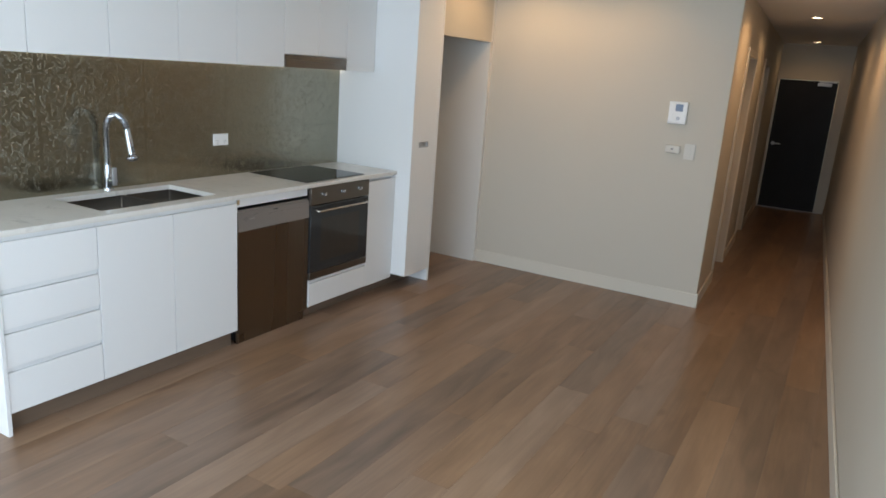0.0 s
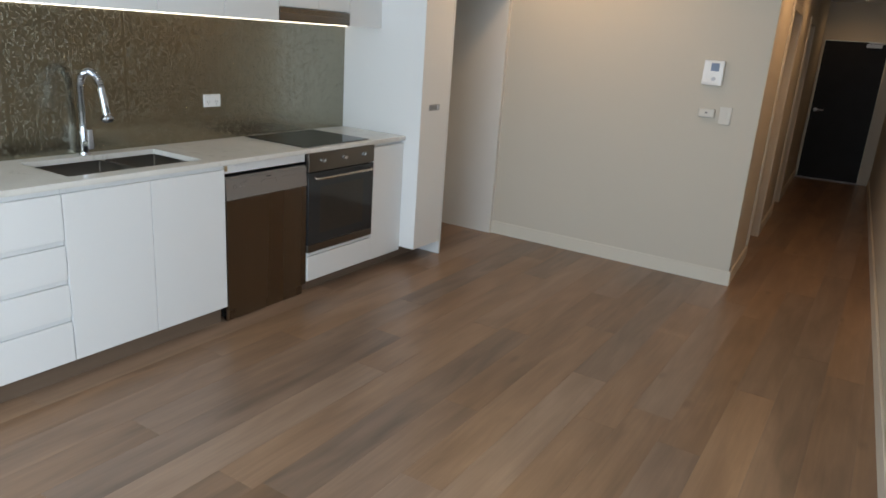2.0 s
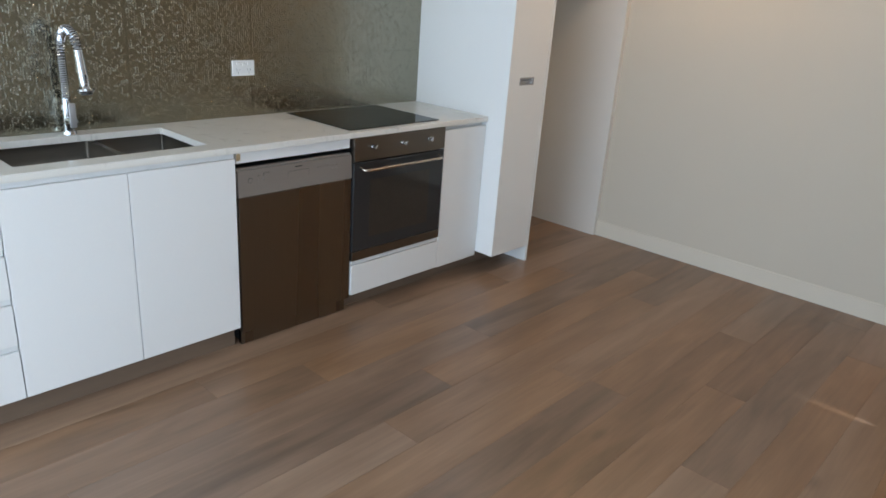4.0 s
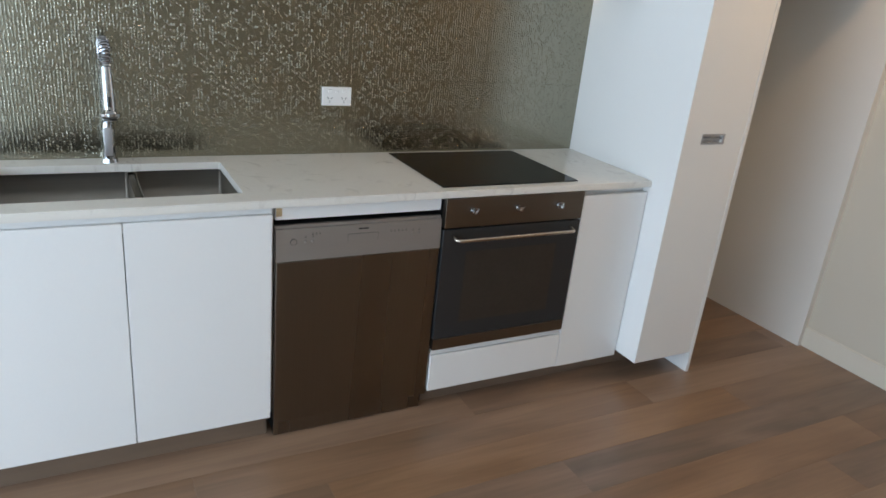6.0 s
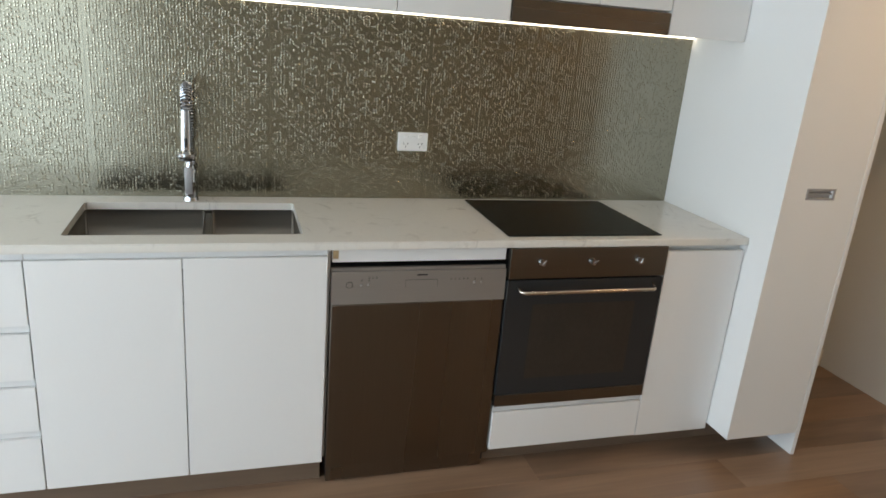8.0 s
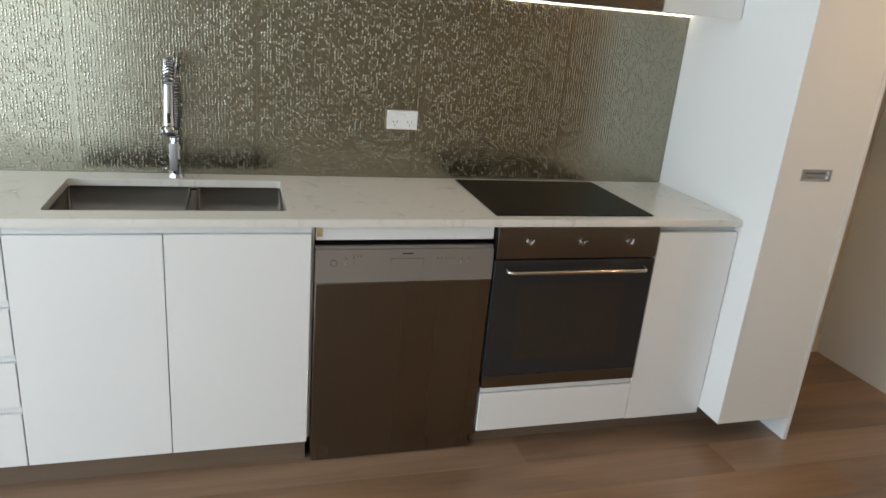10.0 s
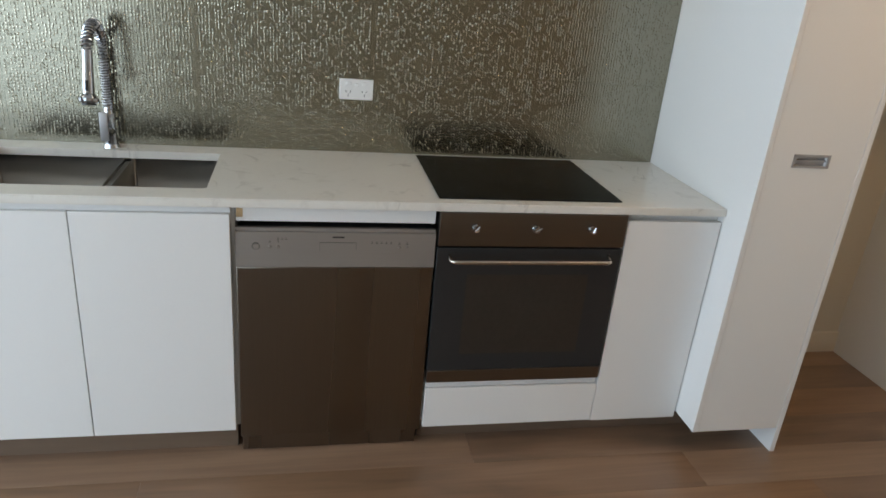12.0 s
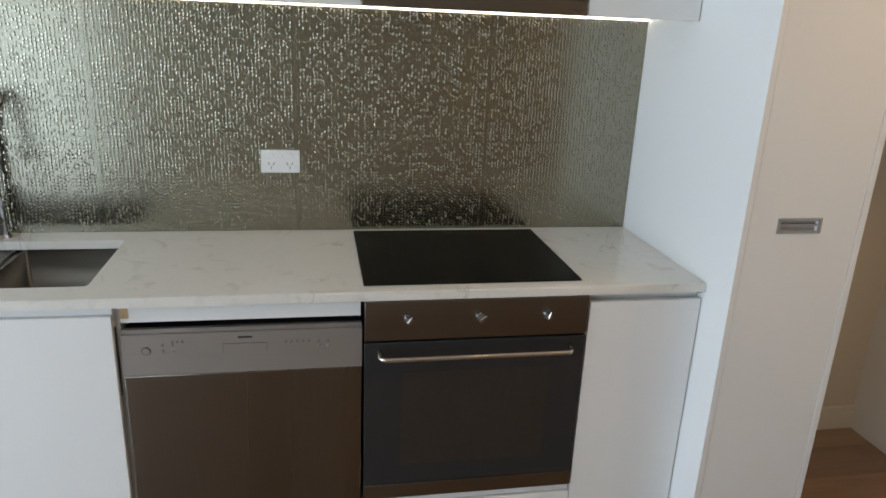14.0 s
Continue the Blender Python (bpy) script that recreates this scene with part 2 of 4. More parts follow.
def veined_stone():
    m = material("white_quartz", (0.76, 0.735, 0.68), 0.16, vary=0.03, scale=3, fine=90, bump=0.0)
    nt = m.node_tree
    ln = nt.links.new
    b = nt.nodes["Principled BSDF"]
    tc = nt.nodes.new("ShaderNodeTexCoord")
    warp = nt.nodes.new("ShaderNodeTexNoise")
    warp.inputs["Scale"].default_value, warp.inputs["Detail"].default_value, warp.inputs["Distortion"].default_value = 4.5, 7, 1.4
    ln(tc.outputs["Object"], warp.inputs["Vector"])
    line = nt.nodes.new("ShaderNodeMapRange")
    line.inputs["From Min"].default_value, line.inputs["From Max"].default_value = 0.0, 0.025
    dist = nt.nodes.new("ShaderNodeMath")
    dist.operation = "SUBTRACT"
    dist.inputs[1].default_value = 0.5
    ln(warp.outputs["Fac"], dist.inputs[0])
    ab = nt.nodes.new("ShaderNodeMath")
    ab.operation = "ABSOLUTE"
    ln(dist.outputs[0], ab.inputs[0])
    ln(ab.outputs[0], line.inputs["Value"])
    spots = nt.nodes.new("ShaderNodeTexNoise")
    spots.inputs["Scale"].default_value, spots.inputs["Detail"].default_value = 5.5, 2
    ln(tc.outputs["Object"], spots.inputs["Vector"])
    where = nt.nodes.new("ShaderNodeMapRange")
    where.inputs["From Min"].default_value, where.inputs["From Max"].default_value = 0.52, 0.66
    where.inputs["To Min"].default_value, where.inputs["To Max"].default_value = 0.0, 0.42
    ln(spots.outputs["Fac"], where.inputs["Value"])
    inv = nt.nodes.new("ShaderNodeMath")
    inv.operation = "SUBTRACT"
    inv.inputs[0].default_value = 1.0
    ln(line.outputs[0], inv.inputs[1])
    amount = nt.nodes.new("ShaderNodeMath")
    amount.operation = "MULTIPLY"
    ln(inv.outputs[0], amount.inputs[0])
    ln(where.outputs[0], amount.inputs[1])
    mix = nt.nodes.new("ShaderNodeMix")
    mix.data_type = "RGBA"
    old = b.inputs["Base Color"].links[0].from_socket
    ln(amount.outputs[0], mix.inputs["Factor"])
    ln(old, mix.inputs["A"])
    mix.inputs["B"].default_value = (0.33, 0.30, 0.27, 1)
    haze = nt.nodes.new("ShaderNodeTexNoise")
    haze.inputs["Scale"].default_value, haze.inputs["Detail"].default_value, haze.inputs["Distortion"].default_value = 9, 6, 2.2
    ln(tc.outputs["Object"], haze.inputs["Vector"])
    faint = nt.nodes.new("ShaderNodeMapRange")
    faint.inputs["From Min"].default_value, faint.inputs["From Max"].default_value = 0.60, 0.74
    faint.inputs["To Min"].default_value, faint.inputs["To Max"].default_value = 0.0, 0.30
    ln(haze.outputs["Fac"], faint.inputs["Value"])
    second = nt.nodes.new("ShaderNodeMix")
    second.data_type = "RGBA"
    ln(faint.outputs[0], second.inputs["Factor"])
    ln(mix.outputs["Result"], second.inputs["A"])
    second.inputs["B"].default_value = (0.45, 0.42, 0.38, 1)
    ln(second.outputs["Result"], b.inputs["Base Color"])
    return m


def glass_pane():
    m = bpy.data.materials.new("window_glass")
    m.use_nodes = True
    b = m.node_tree.nodes["Principled BSDF"]
    b.inputs["Transmission Weight"].default_value = 1.0
    b.inputs["Roughness"].default_value = 0.0
    b.inputs["IOR"].default_value = 1.45
    return m


WALL = material("wall_paint", (0.56, 0.513, 0.43), 0.6, vary=0.02, scale=1.5, fine=180, bump=0.08)
CEIL = material("ceiling_paint", (0.80, 0.79, 0.76), 0.7, vary=0.02, scale=1.5, fine=150, bump=0.05)
TRIM = material("trim_paint", (0.64, 0.592, 0.505), 0.5, vary=0.02, scale=3, fine=120, bump=0.04)
LACQUER = material("white_lacquer", (0.81, 0.81, 0.80), 0.30, vary=0.010, scale=2.5, fine=140, bump=0.015, rough_vary=0.015)
# same wall paint, with the recess's daylight put into a lighter colour
WALL_LIGHTER = material("wall_paint_lightened", (0.70, 0.68, 0.64), 0.45, vary=0.02, scale=2, fine=150, bump=0.05)
PROFILE = material("white_profile", (0.74, 0.75, 0.75), 0.35, vary=0.02, bump=0.0)
KICK = material("kickboard_laminate", (0.17, 0.12, 0.085), 0.35, vary=0.12, scale=5, fine=40, stretch=(1, 0.1, 1), bump=0.05)
OAK = wood_planks()
TILE = pressed_metal_tile()
GROUT = material("bronze_grout", (0.27, 0.26, 0.19), 0.35, 0.9, vary=0.1)
SUBFLOOR = material("subfloor", (0.17, 0.105, 0.065), 0.7, vary=0.1)
STONE = veined_stone()
STEEL = material("bronze_steel", (0.195, 0.172, 0.148), 0.28, 1.0, vary=0.05, scale=4, fine=220, stretch=(1, 0.02, 1), bump=0.02, depth=0.0005)
# stainless steel; the dark floor it mirrors is put into its brown colour
STEEL_DOOR = material("brushed_steel_darkened", (0.202, 0.175, 0.149), 0.27, 1.0, vary=0.05, scale=4, fine=220, stretch=(1, 1, 0.02), bump=0.02, depth=0.0005)
brushed = STEEL_DOOR.node_tree.nodes["Principled BSDF"]
brushed.inputs["Anisotropic"].default_value, brushed.inputs["Anisotropic Rotation"].default_value = 0.75, 0.25
SILVER = material("silver_fascia", (0.33, 0.305, 0.285), 0.34, 0.55, vary=0.03, scale=4, fine=200, stretch=(1, 0.03, 1), bump=0.02, depth=0.0005)
SINK_STEEL = material("brushed_sink_steel", (0.240, 0.219, 0.194), 0.40, 1.0, vary=0.06, scale=5, fine=160, stretch=(1, 0.05, 1), bump=0.03, depth=0.0005)
CHROME = material("chrome", (0.56, 0.58, 0.62), 0.06, 1.0, vary=0.01, bump=0.0, rough_vary=0.02)
BRIGHT_STEEL = material("polished_steel", (0.56, 0.51, 0.45), 0.15, 1.0, vary=0.03, bump=0.0)
BLACK_GLASS = material("black_ceramic_glass", (0.004, 0.004, 0.004), 0.06, vary=0.02, bump=0.0, rough_vary=0.02)
OVEN_GLASS = material("oven_glass", (0.026, 0.0275, 0.029), 0.06, vary=0.02, bump=0.0, rough_vary=0.02)
OVEN_WINDOW = material("oven_window_glass", (0.034, 0.030, 0.025), 0.08, vary=0.1, scale=9, bump=0.0)
BLACK_GLASS.node_tree.nodes["Principled BSDF"].inputs["IOR"].default_value = 1.20
BLACK = material("black_plastic", (0.012, 0.012, 0.012), 0.4, vary=0.05, bump=0.02)
GREY_PRINT = material("grey_print", (0.10, 0.095, 0.09), 0.5, vary=0.02, bump=0.0)
PLASTIC = material("white_plastic", (0.82, 0.82, 0.81), 0.3, vary=0.01, bump=0.0)
PLATE = material("ivory_plastic", (0.62, 0.59, 0.53), 0.4, vary=0.01, bump=0.0)
CHIPBOARD = material("bare_chipboard", (0.50, 0.36, 0.20), 0.8, vary=0.25, scale=40, fine=220, bump=0.2)
SLOT = material("slot_dark", (0.15, 0.15, 0.15), 0.6, vary=0.02, bump=0.0)
GREY_METAL = material("satin_grey_metal", (0.42, 0.41, 0.415), 0.4, 0.45, vary=0.04, bump=0.02)
DOOR_PAINT = material("black_door_paint", (0.010, 0.010, 0.011), 0.6, vary=0.1, bump=0.05)
DOOR_PAINT.node_tree.nodes["Principled BSDF"].inputs["IOR"].default_value = 1.4
ALU = material("window_aluminium", (0.10, 0.10, 0.11), 0.4, 0.6, vary=0.04, bump=0.02)
GLASS = glass_pane()
LCD = glowing("intercom_screen", (0.14, 0.19, 0.28), 0.2)
LED = glowing("led_strip_diffuser", (1.0, 0.90, 0.74), 4.0)
LENS = glowing("downlight_lens", (1.0, 0.80, 0.52), 30.0)
CONCRETE = material("balcony_paving", (0.32, 0.31, 0.30), 0.8, vary=0.1, scale=4, fine=80, bump=0.2)
GARDEN = material("far_ground", (0.07, 0.09, 0.05), 0.9, vary=0.3, scale=0.1, fine=1.0, bump=0.0)

# ---- builders ----


def add_box(bm, x0, x1, y0, y1, z0, z1, bevel=0.0, segments=2):
    got = bmesh.ops.create_cube(bm, size=1.0)["verts"]
    for v in got:
        v.co = Vector((x0 + (v.co.x + 0.5) * (x1 - x0), y0 + (v.co.y + 0.5) * (y1 - y0), z0 + (v.co.z + 0.5) * (z1 - z0)))
    if bevel:
        edges = list({e for v in got for e in v.link_edges})
        bmesh.ops.bevel(bm, geom=edges, offset=bevel, segments=segments, affect="EDGES", profile=0.5)
    return bm


def box(x0, x1, y0, y1, z0, z1, bevel=0.0, segments=2):
    return add_box(bmesh.new(), x0, x1, y0, y1, z0, z1, bevel, segments)


def add_rod(bm, a, b, r, r2=None, sides=24):
    a, b = Vector(a), Vector(b)
    m = Matrix.Translation((a + b) / 2) @ (b - a).to_track_quat("Z", "Y").to_matrix().to_4x4()
    bmesh.ops.create_cone(bm, cap_ends=True, segments=sides, radius1=r, radius2=r if r2 is None else r2, depth=(b - a).length, matrix=m)
    return bm


def rod(a, b, r, r2=None, sides=24):
    return add_rod(bmesh.new(), a, b, r, r2, sides)


def add_tube(bm, points, r, sides=18):
    """A round tube along points, with closed ends."""
    points = [Vector(p) for p in points]
    rings, up = [], None
    for k, p in enumerate(points):
        ahead = (points[min(k + 1, len(points) - 1)] - points[max(k - 1, 0)]).normalized()
        if up is None:
            up = ahead.orthogonal().normalized()
        up = (up - ahead * up.dot(ahead)).normalized()
        side = ahead.cross(up)
        rings.append([bm.verts.new(p + r * (math.cos(t) * up + math.sin(t) * side)) for t in (2 * math.pi * s / sides for s in range(sides))])
    for one, two in zip(rings, rings[1:]):
        for s in range(sides):
            bm.faces.new((one[s], one[(s + 1) % sides], two[(s + 1) % sides], two[s]))
    bm.faces.new(rings[0][::-1])
    bm.faces.new(rings[-1])
    return bm


def mesh_from(name, bm, material_used, smooth=True):
    bmesh.ops.recalc_face_normals(bm, faces=bm.faces)
    data = bpy.data.meshes.new(name)
    bm.to_mesh(data)
    bm.free()
    data.materials.append(material_used)
    if smooth:
        data.polygons.foreach_set("use_smooth", [True] * len(data.polygons))
        data.set_sharp_from_angle(angle=radians(22))
    return data


def part(name, bm, material_used, parent=None, label=""):
    ob = new(name, mesh_from(name, bm, material_used))
    ob.parent = parent
    return tagged(ob, label)


def thing(name, label, category, at=(0, 0, 0), group=""):
    ob = new(name)
    ob.empty_display_size = 0.05
    ob.location = at
    return tagged(ob, label, category, group)


def structure(name, bm, material_used, label="", category=""):
    return tagged(part(name, bm, material_used), label, category or name.split("_")[0], kind="structure")


HALL = pose(2.055, 2.14, 0, 0, 0, 2.6)


def in_hall(ob):
    ob.matrix_world = HALL
    return ob


# ---- large structure ----
CEIL_Z, HALL_CEIL = 2.50, 2.36


def east_x(y):
    """The outer face of the slanting east wall."""
    return 3.087 + 0.115 - (y + 0.2) * math.tan(radians(2.6))


bm = bmesh.new()
outline = [bm.verts.new((x, y, -0.013)) for x, y in ((-0.70, -5.06), (east_x(-5.06), -5.06), (east_x(8.28), 8.28), (-0.70, 8.28))]
slab = bmesh.ops.extrude_face_region(bm, geom=[bm.faces.new(outline)])["geom"]
bmesh.ops.translate(bm, verts=[v for v in slab if isinstance(v, bmesh.types.BMVert)], vec=(0, 0, -0.19))
floor = structure("floor", bm, SUBFLOOR, "grey-brown oak plank floor running through to the hall", "floor")
structure("wall_west", box(-0.70, -0.572, -5.05, 2.24, 0, CEIL_Z), WALL, "cream painted wall behind the kitchen units", "wall")
EAST = pose(3.087, -0.2, 0, 0, 0, 2.6)
bm = bmesh.new()
for y0, y1, z0 in ((-1.52, 8.5, 0), (-4.9, -4.4, 0), (-4.4, -1.52, 2.25)):
    add_box(bm, 0, 0.12, y0, y1, z0, CEIL_Z)
east = structure("wall_east", bm, WALL, "long cream painted wall leading into the hall", "wall")
east.matrix_world = EAST
bm = bmesh.new()
for piece in ((-0.57, -0.35, 0, CEIL_Z), (3.05, 3.30, 0, CEIL_Z), (-0.35, 3.05, 2.32, CEIL_Z)):
    add_box(bm, piece[0], piece[1], -5.06, -4.95, piece[2], piece[3])
structure("wall_south", bm, WALL, "cream wall round the wide balcony doors", "wall")
structure("wall_north", box(0.12, 2.055, 2.14, 2.25, 0, CEIL_Z), WALL, "plain cream wall with an intercom on it", "wall")
bm = box(0.02, 0.12, 1.312, 2.10, 1.905, CEIL_Z)
structure("lintel", bm, WALL, "cream wall over the opening beside the pantry", "wall")
structure("wall_recess", box(-0.572, 0.12, 2.10, 2.21, 0, CEIL_Z), WALL_LIGHTER, "cream wall inside the recess beside the pantry, colour lightened for the daylight on it", "wall")
bm = bmesh.new()
for y0, y1, z0 in ((0.11, 0.90, 0), (0.90, 1.72, 1.95), (1.72, 2.90, 0), (2.90, 3.66, 1.95), (3.66, 6.05, 0)):
    add_box(bm, -0.12, 0, y0, y1, z0, CEIL_Z)
in_hall(structure("wall_hall", bm, WALL, "warm-lit cream hall wall with doorways", "wall"))
bm = bmesh.new()
for x0, x1, z0 in ((-0.02, 0.03, 0), (0.79, 1.0, 0), (0.03, 0.79, 1.885)):
    add_box(bm, x0, x1, 5.96, 6.06, z0, CEIL_Z)
in_hall(structure("wall_hall_end", bm, WALL, "cream wall round the black front door", "wall"))
structure("ceiling", box(-0.70, 3.40, -5.06, 2.20, CEIL_Z, CEIL_Z + 0.1), CEIL, "white plaster ceiling", "ceiling")
bm = box(-0.10, 1.0, 0.02, 6.05, HALL_CEIL, HALL_CEIL + 0.1)
in_hall(structure("ceiling_hall", bm, CEIL, "lower white hall ceiling with warm downlights", "ceiling"))
# bedroom off the hall, closed with plain walls
bm = bmesh.new()
for x0, x1, y0, y1 in ((-2.5, -2.4, 1.7, 6.06), (-2.4, -0.12, 6.0, 6.06), (-2.4, -0.12, 1.75, 1.85)):
    add_box(bm, x0, x1, y0, y1, 0, CEIL_Z)
in_hall(structure("wall_bedroom", bm, WALL, "plain cream walls of the room off the hall", "wall"))
in_hall(structure("ceiling_bedroom", box(-2.5, -0.11, 1.7, 6.06, CEIL_Z, CEIL_Z + 0.1), CEIL, "white ceiling of the room off the hall", "ceiling"))
# added fill lamp at the end wall; this room has no window built
lamp("bedroom_fill", "AREA", 5, (0.92, 0.95, 1.0), HALL @ pose(-1.3, 5.9, 1.5, 90, 0, 180), shape="RECTANGLE", size=1.4, size_y=1.3)


def skirting(name, x0, x1, y0, y1):
    bm = box(x0, x1, y0, y1, 0, 0.108)
    top = [e for e in bm.edges if all(v.co.z > 0.10 for v in e.verts)]
    bmesh.ops.bevel(bm, geom=top, offset=0.006, segments=3, affect="EDGES")
    return structure(name, bm, TRIM, "white painted skirting board", "baseboard")


skirting("baseboard_north", 0.12, 2.069, 2.126, 2.14)
skirting("baseboard_recess", -0.572, -0.558, 1.33, 2.10)
in_hall(skirting("baseboard_hall", 0, 0.014, 0.0, 0.84))
in_hall(skirting("baseboard_hall_far", 0, 0.014, 3.72, 5.96))
in_hall(skirting("baseboard_hall_mid", 0, 0.014, 1.78, 2.84))
ob = skirting("baseboard_east", -0.014, 0, -1.52, 8.2)
ob.matrix_world = EAST

# balcony doors behind the start of the walk
win = tagged(thing("window_1", "wide dark-framed sliding glass balcony doors", "window", (1.35, -5.0, 0)), kind="structure")
for x0 in (-0.35, 0.783, 1.917):
    x1 = x0 + 1.133
    bm = bmesh.new()
    for q in ((x0, x0 + 0.05, 0.0, 2.32), (x1 - 0.05, x1, 0.0, 2.32), (x0 + 0.05, x1 - 0.05, 0.0, 0.07), (x0 + 0.05, x1 - 0.05, 2.26, 2.32)):
        add_box(bm, q[0] - 1.35, q[1] - 1.35, -0.03, 0.03, q[2], q[3])
    part("window_frame", bm, ALU, win)
    pane = part("pane", box(x0 + 0.05 - 1.35, x1 - 0.05 - 1.35, -0.004, 0.004, 0.07, 2.26), GLASS, win, "clear glass pane")
    pane.visible_shadow = False
win = tagged(thing("window_2", "dark-framed glazed side doors", "window"), kind="structure")
win.matrix_world = EAST
for y0 in (-4.4, -3.44, -2.48):
    y1 = y0 + 0.96
    bm = bmesh.new()
    for q in ((y0, y0 + 0.05, 0.0, 2.25), (y1 - 0.05, y1, 0.0, 2.25), (y0 + 0.05, y1 - 0.05, 0.0, 0.07), (y0 + 0.05, y1 - 0.05, 2.19, 2.25)):
        add_box(bm, 0.03, 0.09, q[0], q[1], q[2], q[3])
    part("window_frame", bm, ALU, win)
    pane = part("pane", box(0.056, 0.064, y0 + 0.05, y1 - 0.05, 0.07, 2.19), GLASS, win, "clear glass pane")
    pane.visible_shadow = False
structure("balcony_floor", box(-0.7, 3.4, -7.2, -5.06, -0.2, -0.02), CONCRETE, "grey paved balcony", "balcony")
structure("ground", box(-400, 400, -400, 400, -6.2, -6.0), GARDEN, "far green ground below the balcony", "ground")

# ---- kitchen: base units ----
BASE, TOP_DOOR, WORK_Z = 0.102, 0.852, 0.902
BACK = -0.556


def carcass(name, label, y0, y1):
    return thing(name, label, "kitchen cabinet", ((BACK - 0.02) / 2, (y0 + y1) / 2, 0), "kitchen base units")


def local(ob, bm):
    """Moves a mesh built in place into its thing's own frame."""
    bmesh.ops.translate(bm, verts=bm.verts, vec=-Vector(ob.location))
    return bm


def under(unit, name, bm, material_used, label=""):
    return part(name, local(unit, bm), material_used, unit, label)


def finger_rail(unit, y0, y1):
    """Recessed L-shaped pull along the top of the doors."""
    bm = box(-0.045, -0.0195, y0, y1, 0.815, 0.872)
    add_box(bm, -0.0195, -0.012, y0, y1, 0.8535, 0.872)
    under(unit, "finger_rail", bm, PROFILE, "white recessed finger rail")


# drawers beside the end panel
Y_END, Y_DRAW, Y_SEAM, Y_DW, Y_OV0, Y_OV1, Y_PAN = -1.925, -1.468, -1.050, -0.618, -0.006, 0.614, 0.952
unit = carcass("drawer_cabinet", "white lacquered base cabinet with four handleless drawers", Y_END + 0.018, Y_DRAW)
under(unit, "body", box(-0.55, -0.0205, Y_END + 0.019, Y_DRAW - 0.001, BASE, 0.80), PROFILE)
for z in (0.6425, 0.4695, 0.2975):
    under(unit, "drawer_rail", box(-0.0205, -0.010, Y_END + 0.020, Y_DRAW - 0.002, z - 0.0105, z + 0.0115, 0.002), PROFILE, "white recessed drawer pull")
for z0, z1 in ((0.655, TOP_DOOR), (0.482, 0.630), (0.310, 0.457), (BASE, 0.285)):
    under(unit, "drawer_front", box(-0.019, 0.0, Y_END + 0.020, Y_DRAW - 0.002, z0, z1, 0.0015), LACQUER)
finger_rail(unit, Y_END + 0.019, Y_DRAW - 0.001)

unit = carcass("sink_cabinet", "white lacquered two-door base cabinet under the sink", Y_DRAW, Y_DW)
bm = box(-0.55, -0.03, Y_DRAW + 0.001, Y_DW - 0.001, BASE, 0.62)
under(unit, "body", bm, PROFILE)
under(unit, "door", box(-0.019, 0.0, Y_DRAW + 0.002, Y_SEAM - 0.0015, BASE, TOP_DOOR, 0.0015), LACQUER)
under(unit, "door", box(-0.019, 0.0, Y_SEAM + 0.0015, Y_DW - 0.002, BASE, TOP_DOOR, 0.0015), LACQUER)
finger_rail(unit, Y_DRAW + 0.001, Y_DW - 0.001)
under(unit, "side_panel", box(-0.55, -0.032, Y_DW - 0.001, Y_DW + 0.010, BASE, 0.872), PROFILE)

unit = carcass("oven_cabinet", "white lacquered housing round the built-in oven", Y_OV0, Y_OV1)
under(unit, "body", box(-0.55, -0.03, Y_OV0 + 0.001, Y_OV1 - 0.001, 0.09, 0.235), PROFILE)
under(unit, "lower_panel", box(-0.019, 0.0, Y_OV0 + 0.004, Y_OV1 + 0.0005, 0.083, 0.238, 0.0015), LACQUER)
under(unit, "shelf_edge", box(-0.50, -0.004, Y_OV0 + 0.004, Y_OV1 - 0.004, 0.243, 0.262, 0.001), PROFILE)

unit = carcass("narrow_cabinet", "narrow white lacquered cabinet beside the oven", Y_OV1, Y_PAN)
under(unit, "body", box(-0.55, -0.03, Y_OV1 + 0.001, Y_PAN - 0.003, 0.085, 0.872), PROFILE)
under(unit, "door", box(-0.019, 0.0, Y_OV1 + 0.003, Y_PAN - 0.004, 0.080, TOP_DOOR, 0.0015), LACQUER)

ob = part("end_panel", box(-0.572, 0.004, Y_END, Y_END + 0.018, 0, 0.874, 0.001), LACQUER)
tagged(ob, "white lacquered panel closing the end of the units", "panel")
for y0, y1, x in ((Y_END + 0.02, Y_DW - 0.002, -0.055), (Y_OV0, Y_PAN - 0.004, -0.065)):
    ob = part("kickboard", box(x - 0.016, x, y0, y1, 0.0, 0.094), KICK)
    tagged(ob, "brown laminate kickboard under the base units", "kickboard", "kickboards")

# ---- worktop with the sink cut-out ----
SX0, SX1, SY0, SY1 = -0.468, -0.082, -1.385, -0.690
bm = bmesh.new()
xs, ys = (BACK, SX0, SX1, 0.010), (Y_END - 0.004, SY0, SY1, Y_PAN - 0.002)
grid = [[bm.verts.new((x, y, WORK_Z)) for y in ys] for x in xs]
faces = [bm.faces.new((grid[i][j], grid[i + 1][j], grid[i + 1][j + 1], grid[i][j + 1])) for i in range(3) for j in range(3) if (i, j) != (1, 1)]
low = bmesh.ops.extrude_face_region(bm, geom=faces)["geom"]
bmesh.ops.translate(bm, verts=[v for v in low if isinstance(v, bmesh.types.BMVert)], vec=(0, 0, -0.026))
posts = [e for e in bm.edges if abs(e.verts[0].co.z - e.verts[1].co.z) > 0.02
         and SX0 - 1e-4 < e.verts[0].co.x < SX1 + 1e-4 and SY0 - 1e-4 < e.verts[0].co.y < SY1 + 1e-4]
